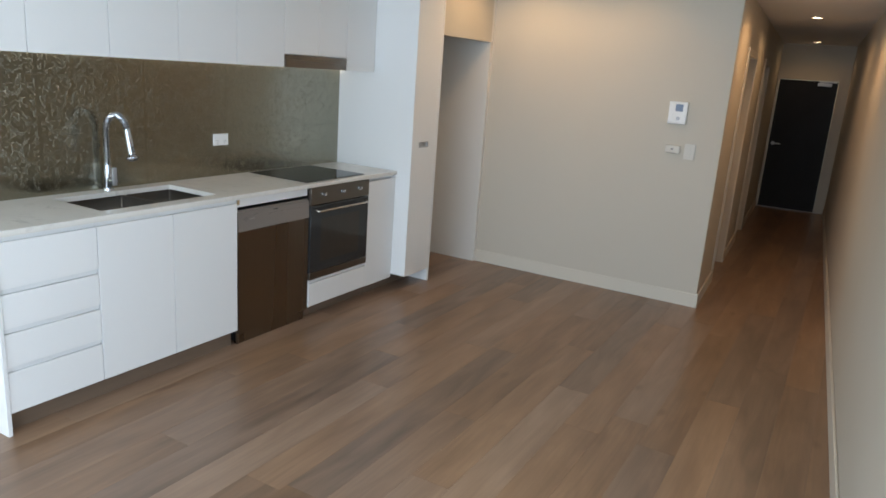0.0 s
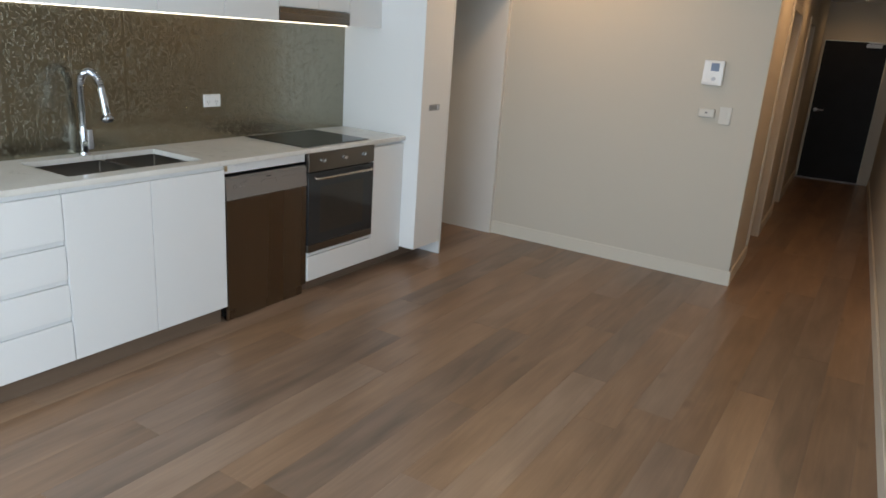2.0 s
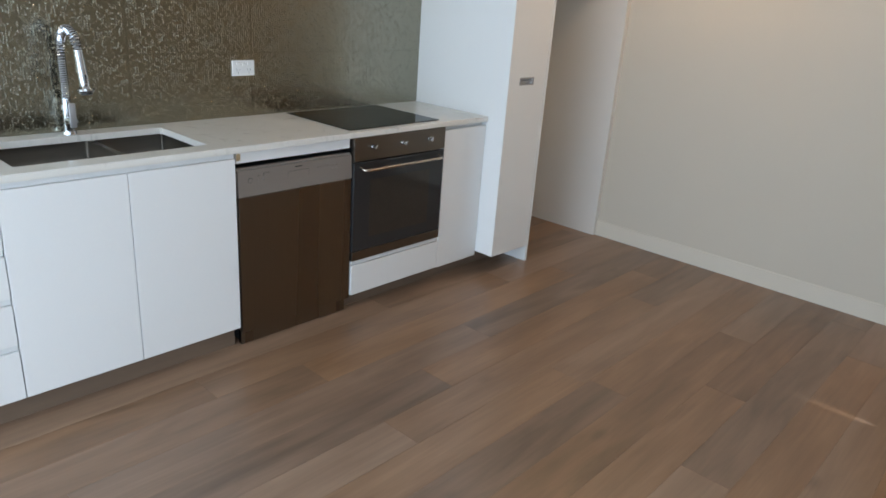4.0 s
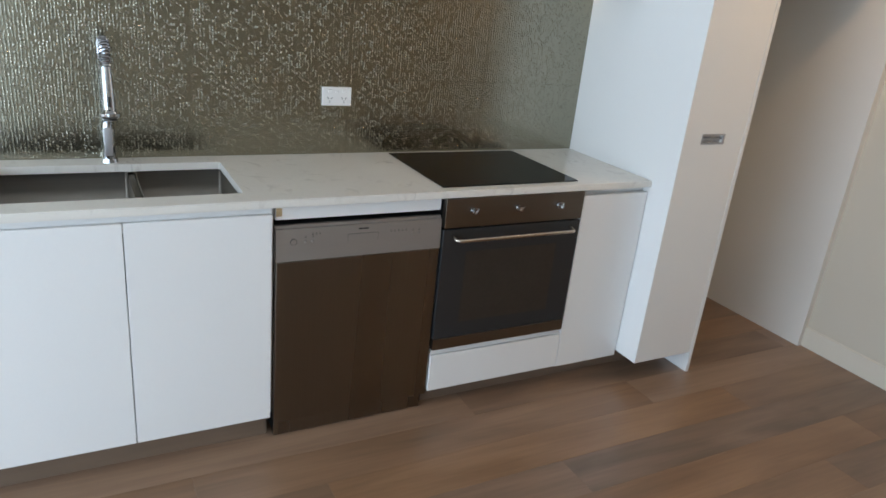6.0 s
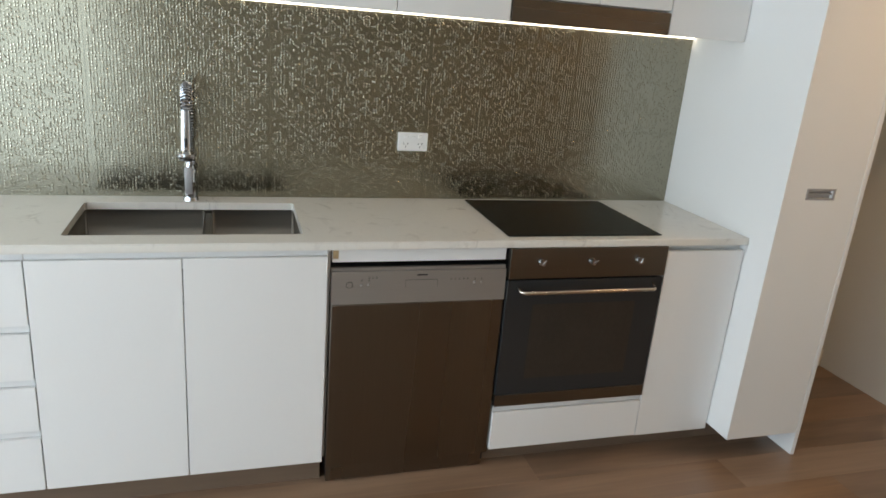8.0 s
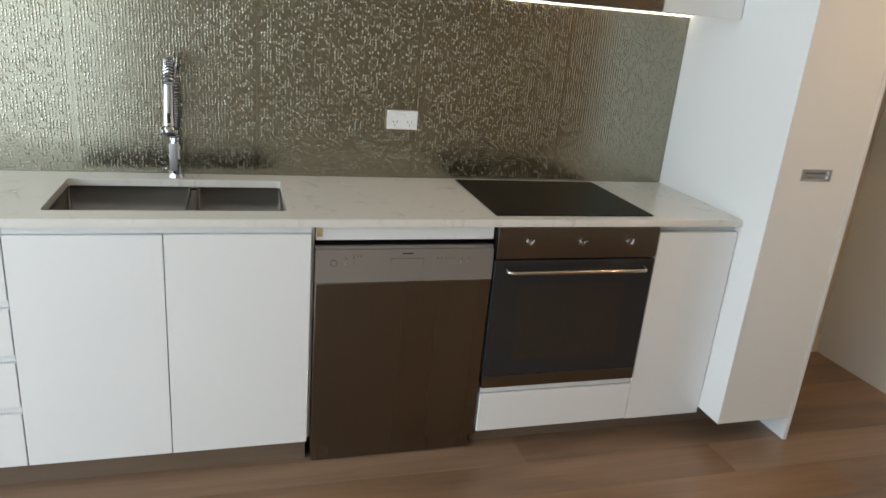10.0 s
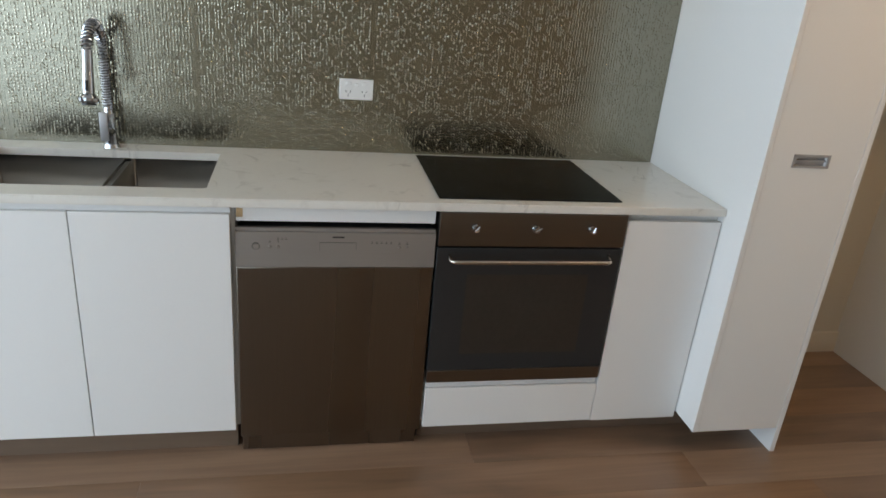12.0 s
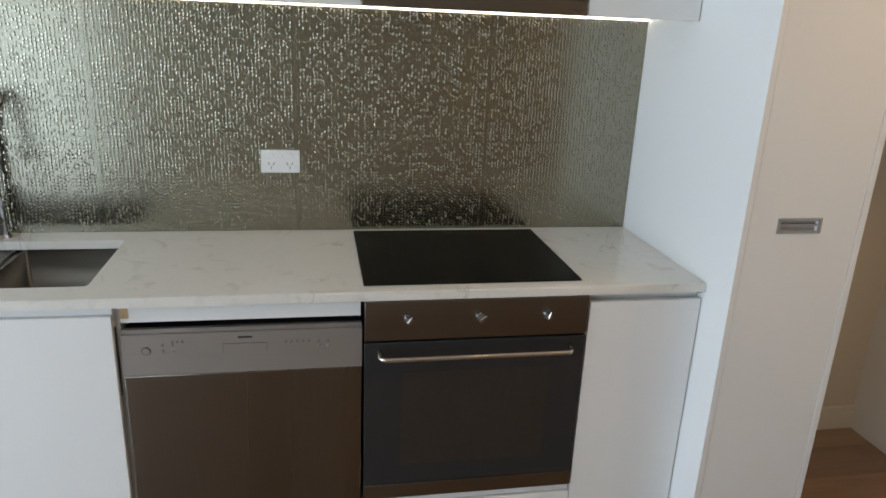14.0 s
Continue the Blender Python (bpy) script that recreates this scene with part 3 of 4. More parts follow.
bmesh.ops.bevel(bm, geom=posts, offset=0.006, segments=3, affect="EDGES")
rims = [e for e in bm.edges if all(abs(v.co.x - 0.010) < 1e-4 for v in e.verts) and abs(e.verts[0].co.z - e.verts[1].co.z) < 1e-4]
bmesh.ops.bevel(bm, geom=rims, offset=0.003, segments=2, affect="EDGES")
worktop = part("worktop", bm, STONE)
tagged(worktop, "white veined stone worktop with a sink cut-out", "worktop")

# ---- double sink ----
sink = thing("kitchen_sink", "undermounted double stainless steel sink", "sink", ((SX0 + SX1) / 2, (SY0 + SY1) / 2, 0.875))
for y0, y1, deep in ((SY0 - 0.004, -0.998, 0.20), (-0.972, SY1 + 0.004, 0.20)):
    bm = box(SX0 - 0.004, SX1 + 0.004, y0, y1, 0.875 - deep, 0.875)
    bmesh.ops.delete(bm, geom=[f for f in bm.faces if f.normal.z > 0.5], context="FACES")
    bmesh.ops.bevel(bm, geom=[e for e in bm.edges if not e.is_boundary], offset=0.008, segments=3, affect="EDGES")
    bowl = under(sink, "bowl", bm, SINK_STEEL)
    thick = bowl.modifiers.new("thickness", "SOLIDIFY")
    thick.thickness, thick.offset = 0.002, 1.0
    yc = (y0 + y1) / 2
    bm = bmesh.new()
    add_rod(bm, (-0.27, yc, 0.875 - deep + 0.0025), (-0.27, yc, 0.875 - deep + 0.006), 0.042, 0.040, 28)
    add_rod(bm, (-0.27, yc, 0.875 - deep + 0.006), (-0.27, yc, 0.875 - deep + 0.011), 0.016, 0.012, 20)
    bmesh.ops.translate(bm, verts=bm.verts, vec=-Vector(sink.location))
    part("drain", bm, BRIGHT_STEEL, bowl, "round steel waste")
under(sink, "divider", box(SX0 + 0.004, SX1 - 0.004, -0.9965, -0.9735, 0.80, 0.868, 0.005), SINK_STEEL)

# ---- spring tap ----
TX, TY = -0.512, -1.046
tap = thing("kitchen_tap", "chrome spring-neck mixer tap standing behind the sink", "tap", (TX, TY, WORK_Z))
under(tap, "base", add_rod(rod((TX, TY, WORK_Z), (TX, TY, WORK_Z + 0.012), 0.027, 0.024), (TX, TY, WORK_Z + 0.012), (TX, TY, WORK_Z + 0.10), 0.019), CHROME)
under(tap, "collar", add_rod(rod((TX, TY, WORK_Z + 0.10), (TX, TY, WORK_Z + 0.115), 0.022), (TX, TY, WORK_Z + 0.115), (TX, TY, WORK_Z + 0.14), 0.016, 0.013), CHROME)
R, ZC, LEAN = 0.088, 1.220, radians(166)
neck = [(TX, TY, WORK_Z + 0.13 + (ZC - WORK_Z - 0.13) * k / 10) for k in range(11)]
neck += [(TX + R - R * math.cos(LEAN * k / 24), TY, ZC + R * math.sin(LEAN * k / 24)) for k in range(1, 25)]
fall = Vector((math.sin(LEAN), 0, math.cos(LEAN)))
tip = Vector(neck[-1])
under(tap, "hose", add_tube(bmesh.new(), neck, 0.0105, 18), SLOT, "dark hose inside the spring")
coil, pts = [], [Vector(p) for p in neck]
run = [0.0]
for a, b in zip(pts, pts[1:]):
    run.append(run[-1] + (b - a).length)
per, straight = 12, run[10]
steps, s = [], 0.0
while s < run[-1]:
    steps.append(s)
    s += (0.0085 if s < straight * 0.8 else 0.0112) / per
for k, s in enumerate(steps):
    n = max(j for j in range(len(run)) if run[j] <= s + 1e-9)
    n = min(n, len(run) - 2)
    f = (s - run[n]) / (run[n + 1] - run[n])
    p, d = pts[n].lerp(pts[n + 1], f), (pts[n + 1] - pts[n]).normalized()
    side = Vector((0, 1, 0))
    upv = side.cross(d)
    t = 2 * math.pi * k / per
    coil.append(p + 0.0145 * (math.cos(t) * upv + math.sin(t) * side))
under(tap, "spring", add_tube(bmesh.new(), coil, 0.0033, 6), CHROME, "chrome coil spring")
bm = rod(tip, tip + 0.128 * fall, 0.0150, 0.0170)
add_rod(bm, tip + 0.128 * fall, tip + 0.142 * fall, 0.0170, 0.030)
add_rod(bm, tip + 0.142 * fall, tip + 0.150 * fall, 0.031, 0.029)
add_rod(bm, tip + 0.150 * fall, tip + 0.156 * fall, 0.029, 0.021)
under(tap, "spray_head", bm, CHROME)
under(tap, "spray_nozzle", rod(tip + 0.154 * fall, tip + 0.161 * fall, 0.020), BLACK, "dark rubber spray face")
out = Vector((math.cos(LEAN), 0, -math.sin(LEAN))) * -0.0165
under(tap, "spray_button", add_tube(bmesh.new(), [tip + 0.090 * fall + out, tip + 0.120 * fall + out], 0.005), BLACK)
under(tap, "lever_stub", rod((TX + 0.012, TY, WORK_Z + 0.055), (TX + 0.058, TY, WORK_Z + 0.055), 0.017), CHROME)
under(tap, "lever", box(TX + 0.056, TX + 0.065, TY - 0.016, TY + 0.010, WORK_Z + 0.034, WORK_Z + 0.130, 0.004, 3), GREY_METAL)

# ---- cooktop ----
hob = thing("cooktop", "black ceramic glass cooktop set on the worktop", "cooktop", (-0.28, 0.297, WORK_Z))
under(hob, "glass", box(-0.526, -0.034, -0.004, 0.600, WORK_Z, WORK_Z + 0.005, 0.002), BLACK_GLASS)

# ---- dishwasher ----
DY0, DY1 = -0.606, -0.009
dw = thing("dishwasher", "steel dishwasher, brown reflections in its door colour, with a silver control strip", "dishwasher", (-0.28, (DY0 + DY1) / 2, 0))
under(dw, "body", box(-0.545, -0.036, DY0 + 0.004, DY1 - 0.004, 0.02, 0.800), BLACK)
under(dw, "door", box(-0.034, -0.006, DY0, DY1, 0.070, 0.684, 0.003), STEEL_DOOR, "brushed steel door, coloured dark brown for the room it mirrors")
bm = box(-0.034, -0.004, DY0, DY1, 0.686, 0.806)
for v in bm.verts:
    if v.co.z > 0.8 and v.co.x > -0.01:
        v.co.x -= 0.006
bmesh.ops.bevel(bm, geom=[e for e in bm.edges if all(v.co.z > 0.8 for v in e.verts) and all(v.co.x > -0.02 for v in e.verts)], offset=0.010, segments=4, affect="EDGES")
panel = under(dw, "control_panel", bm, SILVER, "silver control strip")
under(dw, "kick_plate", box(-0.052, -0.026, DY0 + 0.004, DY1 - 0.012, 0.004, 0.069, 0.002), STEEL_DOOR)


def panel_x(z):
    return -0.004 - 0.006 * (z - 0.686) / 0.12


def on_panel(name, bm, mat_used, label=""):
    bmesh.ops.translate(bm, verts=bm.verts, vec=-Vector(dw.location))
    return part(name, bm, mat_used, panel, label)


x = panel_x(0.755)
bm = bmesh.new()
for k in range(28):
    a, b = 2 * math.pi * k / 28, 2 * math.pi * (k + 1) / 28
    add_rod(bm, (x, DY0 + 0.058 + 0.0105 * math.cos(a), 0.752 + 0.0105 * math.sin(a)), (x, DY0 + 0.058 + 0.0105 * math.cos(b), 0.752 + 0.0105 * math.sin(b)), 0.0012, None, 6)
on_panel("power_button_ring", bm, GREY_PRINT)
on_panel("power_button", rod((x, DY0 + 0.058, 0.752), (x + 0.0025, DY0 + 0.058, 0.752), 0.009), SILVER)
for y in (DY0 + 0.098, DY0 + 0.122, DY1 - 0.112, DY1 - 0.088):
    on_panel("button", add_rod(rod((x, y, 0.750), (x + 0.002, y, 0.750), 0.0055, None, 16), (x + 0.002, y, 0.750), (x + 0.004, y, 0.750), 0.0045, 0.003, 16), SILVER)
for y, z in ((DY0 + 0.098, 0.768), (DY0 + 0.122, 0.768), (DY0 + 0.122, 0.776), (DY0 + 0.134, 0.776), (DY0 + 0.146, 0.776),
             *((DY1 - 0.196 + 0.0145 * k, 0.766) for k in range(5)), (DY1 - 0.112, 0.764), (DY1 - 0.088, 0.764)):
    xb = panel_x(z)
    on_panel("printed_mark", box(xb - 0.001, xb + 0.0006, y - 0.0032, y + 0.0032, z - 0.0035, z - 0.0012), GREY_PRINT)
    on_panel("printed_mark", box(xb - 0.001, xb + 0.0006, y - 0.0014, y + 0.0014, z + 0.001, z + 0.0032), GREY_PRINT)
yc = (DY0 + DY1) / 2
bm = bmesh.new()
for q in ((-0.055, 0.055, 0.7335, 0.7345), (-0.055, 0.055, 0.7645, 0.7655), (-0.055, -0.054, 0.7345, 0.7645), (0.054, 0.055, 0.7345, 0.7645)):
    add_box(bm, x - 0.001, x + 0.0008, yc + q[0], yc + q[1], q[2], q[3])
on_panel("display_outline", bm, GREY_PRINT)
on_panel("badge", box(panel_x(0.783) - 0.001, panel_x(0.783) + 0.0008, yc - 0.017, yc + 0.019, 0.779, 0.784, 0.0005), BLACK, "small dark badge bar")
ob = part("filler_strip", box(-0.040, -0.020, Y_DW + 0.014, Y_OV0 - 0.006, 0.826, 0.874, 0.001), LACQUER)
tagged(ob, "white filler strip above the dishwasher", "filler strip")
part("raw_edge", box(-0.0205, -0.0192, Y_DW + 0.015, Y_DW + 0.034, 0.838, 0.866, 0.0004), CHIPBOARD, ob, "bare tan chipboard end")

# ---- oven ----
oven = thing("oven", "built-in oven with dark glass door and bronze steel fascia", "oven", (-0.26, 0.304, 0.26))
under(oven, "body", box(-0.52, -0.022, Y_OV0 + 0.012, Y_OV1 - 0.014, 0.266, 0.872), BLACK)
fascia = under(oven, "control_panel", box(-0.020, 0.006, Y_OV0 + 0.003, Y_OV1 - 0.003, 0.762, 0.873, 0.002), STEEL, "bronze brushed steel fascia")
for y, turn in ((0.110, 60), (0.304, 35), (0.492, 75)):
    bm = rod((0.006, y, 0.824), (0.012, y, 0.824), 0.0130, 0.0118, 28)
    add_rod(bm, (0.012, y, 0.824), (0.028, y, 0.824), 0.0098, 0.0088, 28)
    c, s = math.cos(radians(turn)), math.sin(radians(turn))
    add_rod(bm, (0.028, y - 0.004 * c, 0.824 - 0.004 * s), (0.028, y + 0.018 * c, 0.824 + 0.0155 * s), 0.0034, 0.0020, 20)
    bmesh.ops.translate(bm, verts=bm.verts, vec=-Vector(oven.location))
    part("knob", bm, CHROME, fascia, "polished metal knob")
door = under(oven, "door", box(-0.018, 0.004, Y_OV0 + 0.003, Y_OV1 - 0.003, 0.312, 0.755, 0.002), OVEN_GLASS, "dark glass oven door")
bm = box(0.0035, 0.0046, Y_OV0 + 0.105, Y_OV1 - 0.105, 0.375, 0.665)
bmesh.ops.translate(bm, verts=bm.verts, vec=-Vector(oven.location))
part("door_window", bm, OVEN_WINDOW, door, "brown-black viewing window")
bm = box(-0.018, 0.005, Y_OV0 + 0.003, Y_OV1 - 0.003, 0.265, 0.311, 0.002)
bmesh.ops.translate(bm, verts=bm.verts, vec=-Vector(oven.location))
part("bottom_trim", bm, STEEL, door, "bronze steel strip")
bm = bmesh.new()
path = [(0.003, 0.036, 0.730), (0.024, 0.036, 0.727)] + [(0.024 + 0.020 * math.sin(t), 0.056 - 0.020 * math.cos(t), 0.724) for t in (math.pi / 2 * k / 6 for k in range(1, 7))]
mirror = [(p[0], 0.600 - p[1], p[2]) for p in reversed(path)]
add_tube(bm, path + mirror, 0.0066, 20)
bmesh.ops.translate(bm, verts=bm.verts, vec=-Vector(oven.location))
part("handle", bm, BRIGHT_STEEL, door, "polished steel bar handle")

# ---- tall pantry ----
pantry = thing("pantry_cabinet", "tall white pantry cabinet with a flush pull", "cabinet", (-0.22, 1.13, 0))
under(pantry, "side_panel", box(-0.572, 0.125, Y_PAN, Y_PAN + 0.018, 0.104, CEIL_Z, 0.001), LACQUER)
under(pantry, "body", box(-0.570, 0.100, Y_PAN + 0.018, 1.289, 0.106, CEIL_Z), PROFILE)
PY0, PY1, PZ0, PZ1 = 1.056, 1.172, 1.086, 1.118
bm = bmesh.new()
ys, zs = (Y_PAN + 0.019, PY0, PY1, 1.288), (0.104, PZ0, PZ1, CEIL_Z)
grid = [[bm.verts.new((0.1235, y, z)) for z in zs] for y in ys]
faces = [bm.faces.new((grid[i][j], grid[i + 1][j], grid[i + 1][j + 1], grid[i][j + 1])) for i in range(3) for j in range(3) if (i, j) != (1, 1)]
rear = bmesh.ops.extrude_face_region(bm, geom=faces)["geom"]
bmesh.ops.translate(bm, verts=[v for v in rear if isinstance(v, bmesh.types.BMVert)], vec=(-0.0225, 0, 0))
pdoor = under(pantry, "door", bm, LACQUER)
bm = bmesh.new()
for q in ((PY0 - 0.006, PY1 + 0.006, PZ1 - 0.002, PZ1 + 0.005), (PY0 - 0.006, PY1 + 0.006, PZ0 - 0.005, PZ0 + 0.002), (PY0 - 0.006, PY0 + 0.003, PZ0, PZ1), (PY1 - 0.003, PY1 + 0.006, PZ0, PZ1)):
    add_box(bm, 0.1225, 0.1255, q[0], q[1], q[2], q[3])
add_box(bm, 0.104, 0.108, PY0, PY1, PZ0, PZ1)
add_box(bm, 0.108, 0.119, PY0 + 0.002, PY1 - 0.002, PZ0 + 0.014, PZ0 + 0.019)
bmesh.ops.translate(bm, verts=bm.verts, vec=-Vector(pantry.location))
part("flush_pull", bm, GREY_METAL, pdoor, "grey metal flush pull")
under(pantry, "end_panel", box(-0.571, 0.125, 1.290, 1.309, 0.0, CEIL_Z, 0.001), LACQUER)
under(pantry, "kickboard", box(-0.081, -0.065, Y_PAN - 0.003, 1.289, 0.0, 0.100), KICK)

# ---- wall cabinets and rangehood ----
UF, UZ, UB = -0.236, 1.600, -0.570
for y0, y1 in ((-1.925, -1.585), (-1.585, -1.195), (-1.195, -0.795), (-0.795, -0.392), (-0.392, -0.001), (0.616, 0.950)):
    unit = thing("wall_cabinet", "white lacquered wall cabinet above the splashback", "kitchen cabinet", ((UF + UB) / 2, (y0 + y1) / 2, UZ), "wall cabinets")
    under(unit, "body", box(UB + 0.001, UF - 0.021, y0 + 0.001, y1 - 0.001, UZ + 0.016, CEIL_Z), PROFILE)
    under(unit, "door", box(UF - 0.019, UF, y0 + 0.0015, y1 - 0.0015, UZ, CEIL_Z - 0.004, 0.0015), LACQUER)
unit = thing("wall_cabinet", "white lacquered cabinet over the rangehood", "kitchen cabinet", ((UF + UB) / 2, 0.307, 1.68), "wall cabinets")
under(unit, "body", box(UB + 0.001, UF - 0.021, 0.001, 0.614, 1.70, CEIL_Z), PROFILE)
for y0, y1 in ((0.0, 0.325), (0.325, 0.615)):
    under(unit, "door", box(UF - 0.019, UF, y0 + 0.0015, y1 - 0.0015, 1.682, CEIL_Z - 0.004, 0.0015), LACQUER)
hood = thing("rangehood", "slim slide-out rangehood with a bronze steel front", "rangehood", ((UF + UB) / 2, 0.307, UZ))
under(hood, "body", box(UB + 0.03, UF - 0.022, 0.006, 0.610, UZ + 0.018, 1.694), GREY_METAL)
under(hood, "front", box(UF - 0.020, UF + 0.004, 0.002, 0.613, UZ, 1.676, 0.002), STEEL, "bronze steel slide-out front")
for y0, y1 in ((0.03, 0.30), (0.315, 0.585)):
    under(hood, "filter", box(UB + 0.06, UF - 0.04, y0, y1, UZ + 0.012, UZ + 0.018, 0.002), SINK_STEEL)
strip = thing("led_strip", "slim warm white light strip under the wall cabinets", "light strip", (-0.545, -0.485, UZ))
under(strip, "channel", box(-0.5545, -0.536, -1.92, 0.948, UZ + 0.003, UZ + 0.015), PROFILE)
under(strip, "diffuser", box(-0.552, -0.5385, -1.915, 0.945, UZ - 0.0028, UZ + 0.003), LED, "glowing diffuser")

# ---- double socket on the splashback ----
sock = thing("power_outlet", "white double power outlet on the splashback", "power outlet", (-0.552, -0.229, 1.130))
plate = under(sock, "plate", box(-0.555, -0.5455, -0.289, -0.170, 1.094, 1.166, 0.003), PLASTIC)
for y in (-0.258, -0.201):
    bm = box(-0.546, -0.5425, y - 0.009, y + 0.009, 1.145, 1.157, 0.0015)
    under(sock, "rocker", bm, PLASTIC)
    for dy, dz, tilt in ((-0.0075, 0.003, 25), (0.0075, 0.003, -25), (0, -0.010, 0)):
        bm = box(-0.0006, 0.0006, -0.0012, 0.0012, -0.0045, 0.0045)
        bmesh.ops.rotate(bm, verts=bm.verts, cent=(0, 0, 0), matrix=Matrix.Rotation(radians(tilt), 3, "X"))
        bmesh.ops.translate(bm, verts=bm.verts, vec=(-0.5452, y + dy, 1.120 + dz))
        under(sock, "pin_slot", bm, SLOT)
under(sock, "centre_rocker", box(-0.546, -0.5435, -0.236, -0.222, 1.142, 1.152, 0.0015), PLASTIC)

# ---- intercom, thermostat and switch on the north wall ----
WY = 2.14
inter = thing("intercom", "white wall intercom with a small blue screen", "intercom", (1.715, WY, 1.46))
under(inter, "body", box(1.648, 1.783, WY - 0.028, WY, 1.380, 1.545, 0.006, 3), PLASTIC)
under(inter, "screen", box(1.698, 1.752, WY - 0.0295, WY - 0.0275, 1.474, 1.526, 0.001), LCD, "blue-grey lit screen")
under(inter, "call_button", rod((1.724, WY - 0.028, 1.422), (1.724, WY - 0.031, 1.422), 0.014), GREY_METAL)
under(inter, "side_key", box(1.655, 1.680, WY - 0.0295, WY - 0.027, 1.40, 1.53, 0.001), PLASTIC)
ctl = thing("wall_controller", "small rounded white wall controller", "controller", (1.715, WY, 1.19))
under(ctl, "body", box(1.660, 1.770, WY - 0.018, WY, 1.160, 1.222, 0.0085, 4), PLATE)
under(ctl, "display", box(1.704, 1.722, WY - 0.0190, WY - 0.0175, 1.188, 1.198), SLOT)
sw = thing("light_switch", "white double light switch plate", "light switch", (1.84, WY, 1.185))
under(sw, "plate", box(1.800, 1.878, WY - 0.010, WY, 1.125, 1.243, 0.003), PLATE)
for z in (1.205, 1.165):
    under(sw, "rocker", box(1.830, 1.848, WY - 0.0125, WY - 0.0095, z - 0.012, z + 0.012, 0.001), PLATE)

# ---- hall: front door, doorways, downlights ----
front = thing("front_door", "closed black front door in a cream frame", "door", HALL @ Vector((0.41, 5.96, 0)))
front.rotation_euler = (0, 0, radians(2.6))
part("leaf", box(-0.375, 0.375, -0.012, 0.030, 0.012, 1.868, 0.002), DOOR_PAINT, front, "flat black painted leaf")
for q in ((-0.405, -0.378, 0.0, 1.90), (0.378, 0.405, 0.0, 1.90), (-0.378, 0.378, 1.872, 1.90)):
    part("frame", box(q[0], q[1], -0.020, 0.05, q[2], q[3], 0.002), WALL, front, "cream painted frame")
part("closer", box(0.12, 0.30, -0.062, -0.013, 1.80, 1.845, 0.004), GREY_METAL, front, "silver door closer")
part("closer_arm", box(0.14, 0.36, -0.050, -0.040, 1.850, 1.866, 0.002), GREY_METAL, front)
bm = rod((-0.32, -0.012, 0.95), (-0.32, -0.055, 0.95), 0.010)
add_rod(bm, (-0.32, -0.055, 0.95), (-0.22, -0.055, 0.95), 0.009)
add_rod(bm, (-0.32, -0.012, 0.95), (-0.32, -0.018, 0.95), 0.026)
part("lever_handle", bm, GREY_METAL, front)
part("threshold", box(-0.40, 0.40, -0.035, 0.03, 0.0, 0.011, 0.003), GREY_METAL, front, "metal threshold strip")

for n, (y0, y1) in enumerate(((0.90, 1.72), (2.90, 3.66)), 1):
    bm = bmesh.new()
    for q in ((y0 - 0.055, y0 + 0.006, 0, 2.0), (y1 - 0.006, y1 + 0.055, 0, 2.0), (y0 + 0.006, y1 - 0.006, 1.944, 2.0)):
        add_box(bm, 0.0, 0.014, q[0], q[1], q[2], q[3], 0.003)
    in_hall(structure("trim_%d" % n, bm, TRIM, "white painted architrave round a hall doorway", "trim"))
inner = thing("hall_door", "closed white flush door set back in the hall wall", "door", HALL @ Vector((-0.07, 1.31, 0)))
inner.rotation_euler = (0, 0, radians(2.6))
part("leaf", box(-0.03, 0.006, -0.402, 0.402, 0.008, 1.938, 0.002), TRIM, inner)
bm = rod((0.006, -0.34, 1.0), (0.045, -0.34, 1.0), 0.009)
add_rod(bm, (0.045, -0.34, 1.0), (0.045, -0.24, 1.0), 0.008)
part("lever_handle", bm, BRIGHT_STEEL, inner)
ajar = thing("hall_door", "white flush door standing open into the lit room", "door", HALL @ Vector((-0.13, 3.62, 0)))
ajar.rotation_euler = (0, 0, radians(2.6 + 88))
part("leaf", box(-0.02, 0.016, 0.0, 0.72, 0.008, 1.938, 0.002), TRIM, ajar)


def downlight(at, power, label, tint=WARM):
    d = thing("downlight", label, "downlight", at, "ceiling downlights")
    bm = bmesh.new()
    rings = [[bm.verts.new((r * math.cos(t), r * math.sin(t), z)) for t in (2 * math.pi * k / 32 for k in range(32))]
             for r, z in ((0.052, 0.0), (0.050, -0.006), (0.042, -0.007), (0.038, 0.0))]
    for a, b in zip(rings, rings[1:]):
        for k in range(32):
            bm.faces.new((a[k], a[(k + 1) % 32], b[(k + 1) % 32], b[k]))
    part("trim_ring", bm, TRIM, d)
    part("lens", rod((0, 0, -0.003), (0, 0, -0.0005), 0.037, None, 32), LENS, d, "glowing warm lens")
    lamp("downlight_lamp", "SPOT", power, tint, pose(at[0], at[1], at[2] - 0.02), spot_size=radians(156), spot_blend=0.6, radius=0.035)
    return d


for y, watts in ((0.42, 21), (2.05, 9), (5.35, 3)):
    downlight(HALL @ Vector((0.43, y, HALL_CEIL)), watts, "warm glowing downlight in the hall ceiling", HALL_WARM)
# the third is unseen, added to throw warm light on the pantry front
for x, y, watts in ((0.55, 1.62, 17), (1.25, 1.62, 8), (1.15, 0.80, 4)):
    downlight((x, y, CEIL_Z), watts, "warm glowing downlight in the living room ceiling")

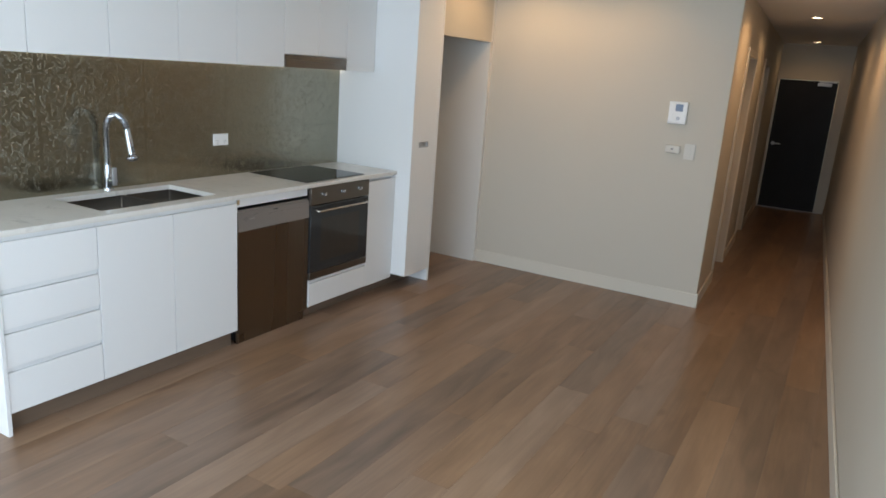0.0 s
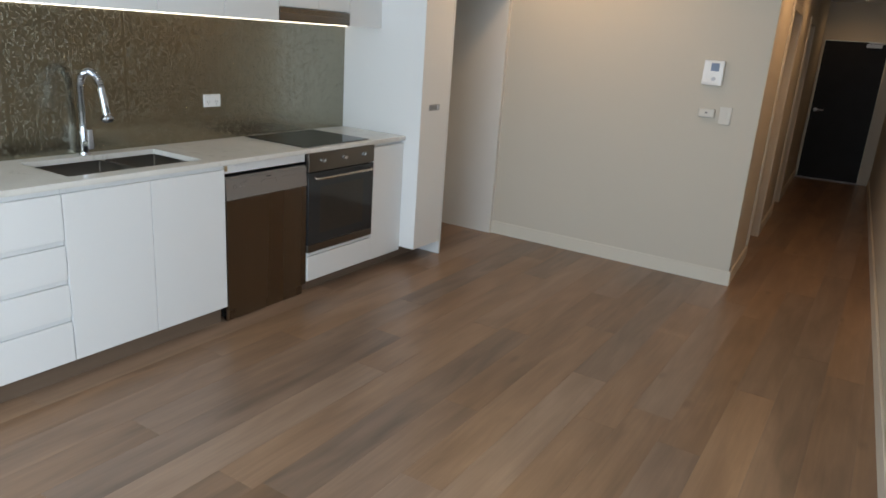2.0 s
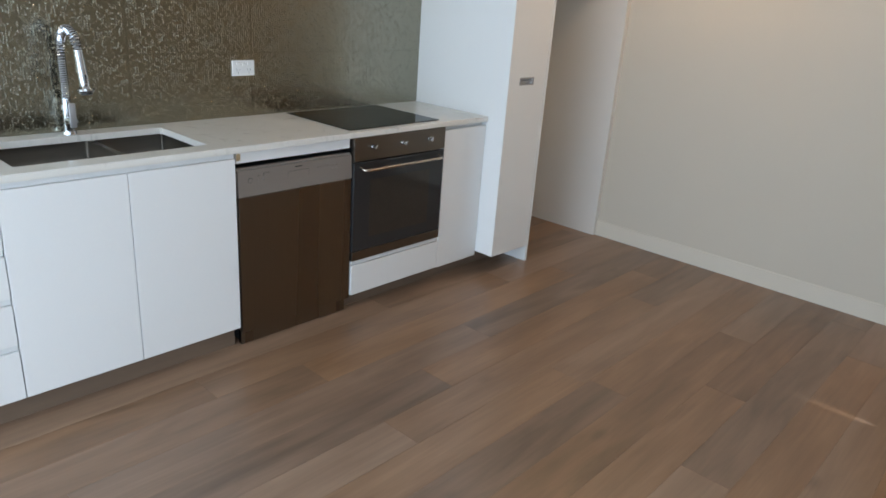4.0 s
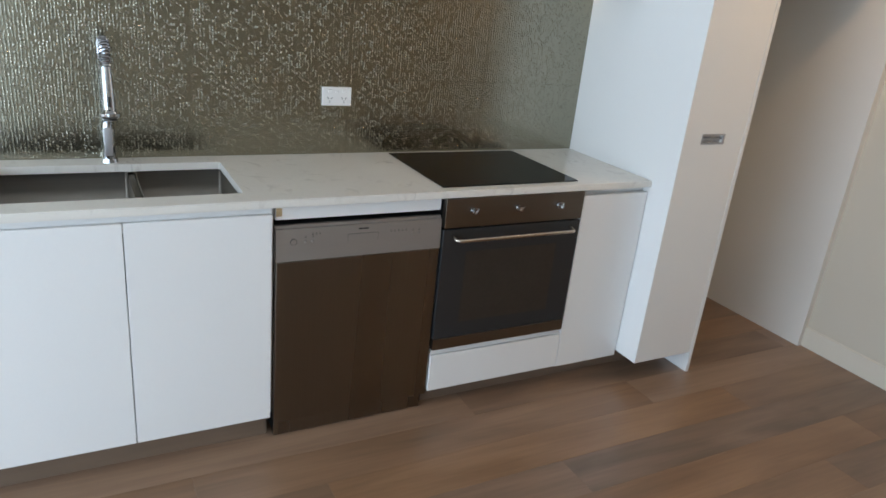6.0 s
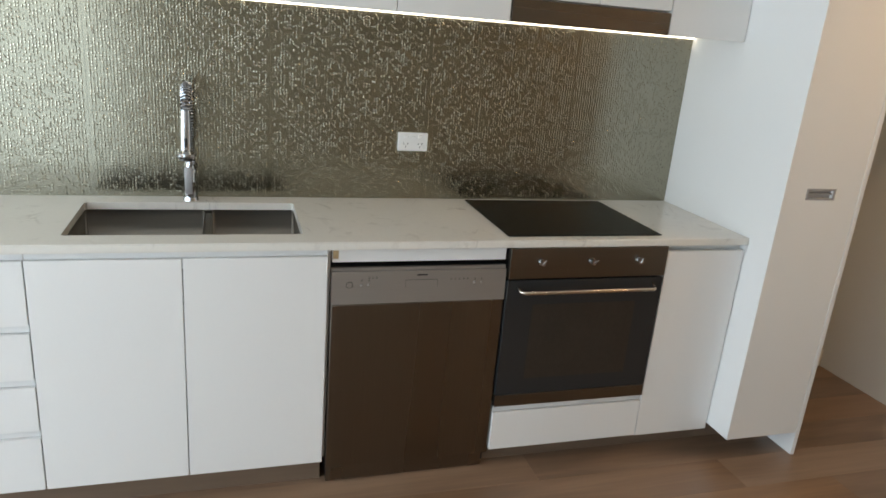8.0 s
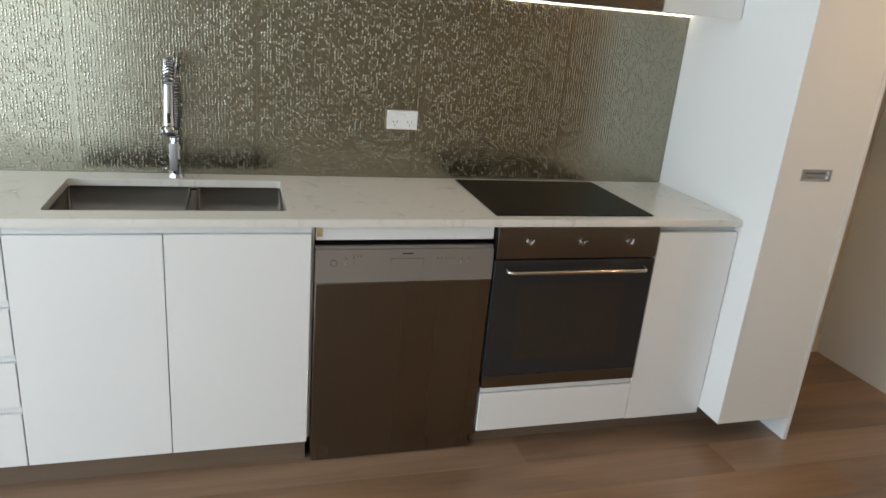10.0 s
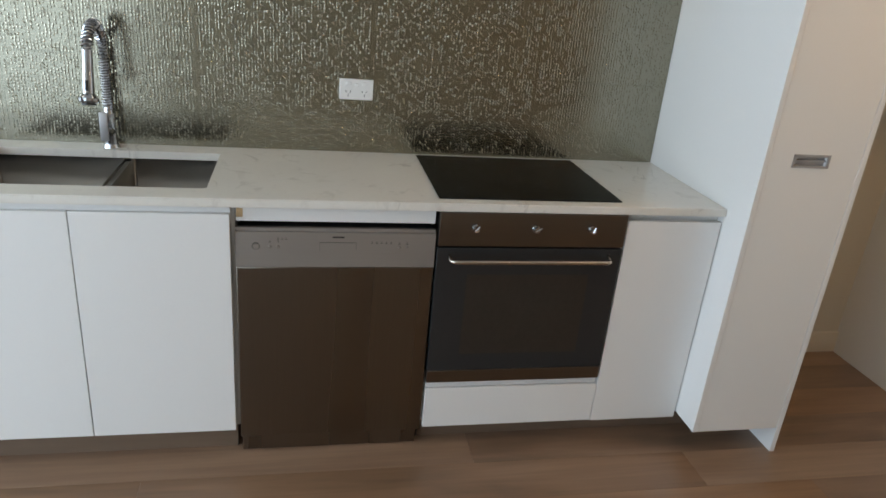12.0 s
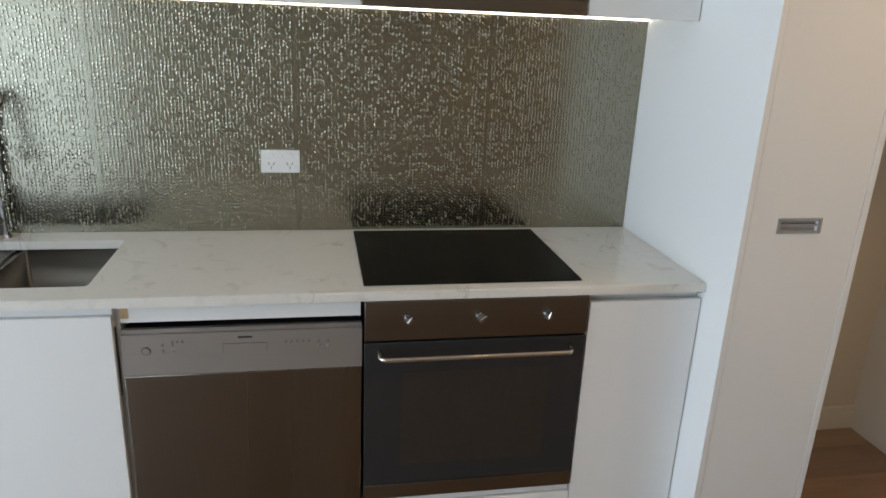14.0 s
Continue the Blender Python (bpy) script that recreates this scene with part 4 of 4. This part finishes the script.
# ---- splashback tiles ----
splash = part("splashback", box(-0.5715, -0.5655, Y_END, 0.951, 0.88, UZ + 0.014), GROUT)
tagged(splash, "splashback of pressed bronze metal tiles behind the worktop", "splashback")
tile_mesh = {}
joints_y = [Y_END, -1.368, -0.768, -0.180, 0.430, 0.951]
joints_z = [0.902, 1.199, 1.498, UZ + 0.010]
for y0, y1 in zip(joints_y, joints_y[1:]):
    for z0, z1 in zip(joints_z, joints_z[1:]):
        key = (round(y1 - y0, 3), round(z1 - z0, 3))
        if key not in tile_mesh:
            h, w = (z1 - z0) / 2 - 0.0003, (y1 - y0) / 2 - 0.0003
            tile_mesh[key] = mesh_from("tile", box(-0.0045, 0.0045, -w, w, -h, h), TILE)
        ob = new("tile", tile_mesh[key])
        ob.parent = splash
        ob.location = (-0.561, (y0 + y1) / 2, (z0 + z1) / 2)

# ---- floor planks ----
plank_mesh = {}
ends = {-1: 0.17, 0: 0.95, 1: 1.35, 2: 0.33, 3: -0.137, 4: -0.52, 5: 0.315, 6: 0.36, 7: -0.55, 8: 0.72, 9: 0.10, 10: 1.55, 11: -0.06}
# tone (dark to light) and warmth (grey to red-brown) of the boards that stand out
boards = {(-1, -1): (0.80, 0.4), (-1, 0): (0.30, 0.4), (1, -1): (0.72, 1.0), (2, 0): (0.12, 0.1), (2, -1): (0.38, 0.3),
          (3, -1): (0.15, 0.2), (3, 0): (0.62, 0.9), (4, 0): (0.55, 0.7), (4, -1): (0.78, 0.3), (5, -1): (0.70, 0.8),
          (6, -1): (0.18, 0.3), (8, 0): (0.15, 0.7), (8, -1): (0.50, 0.8), (14, 0): (0.15, 0.2), (14, -1): (0.20, 0.2)}
for row in range(-5, 19):
    x0 = 0.10 + 0.18 * row
    if x0 + 0.18 < -0.66 or x0 > 3.36:
        continue
    start = ends.get(row, random.uniform(-0.9, 0.9))
    for n in range(-4, 6):
        y = start + 1.85 * n
        a, b = max(y, -5.04), min(y + 1.85, 8.28)
        if b - a > 0.05 and x0 + 0.03 < east_x(a):
            key = round(b - a, 2)
            if key not in plank_mesh:
                half = (b - a) / 2 - 0.0001
                plank_mesh[key] = mesh_from("plank", box(-0.0899, 0.0899, -half, half, -0.0125, 0.0, 0.0005, 1), OAK)
            ob = new("plank", plank_mesh[key])
            ob.parent = floor
            ob.location = (x0 + 0.09, (a + b) / 2, random.uniform(-0.0003, 0.0))
            tone, warm = boards.get((row, n), (random.uniform(0.15, 0.85), random.uniform(0.2, 1.0)))
            ob.color = (tone, warm, 0.0, 1.0)
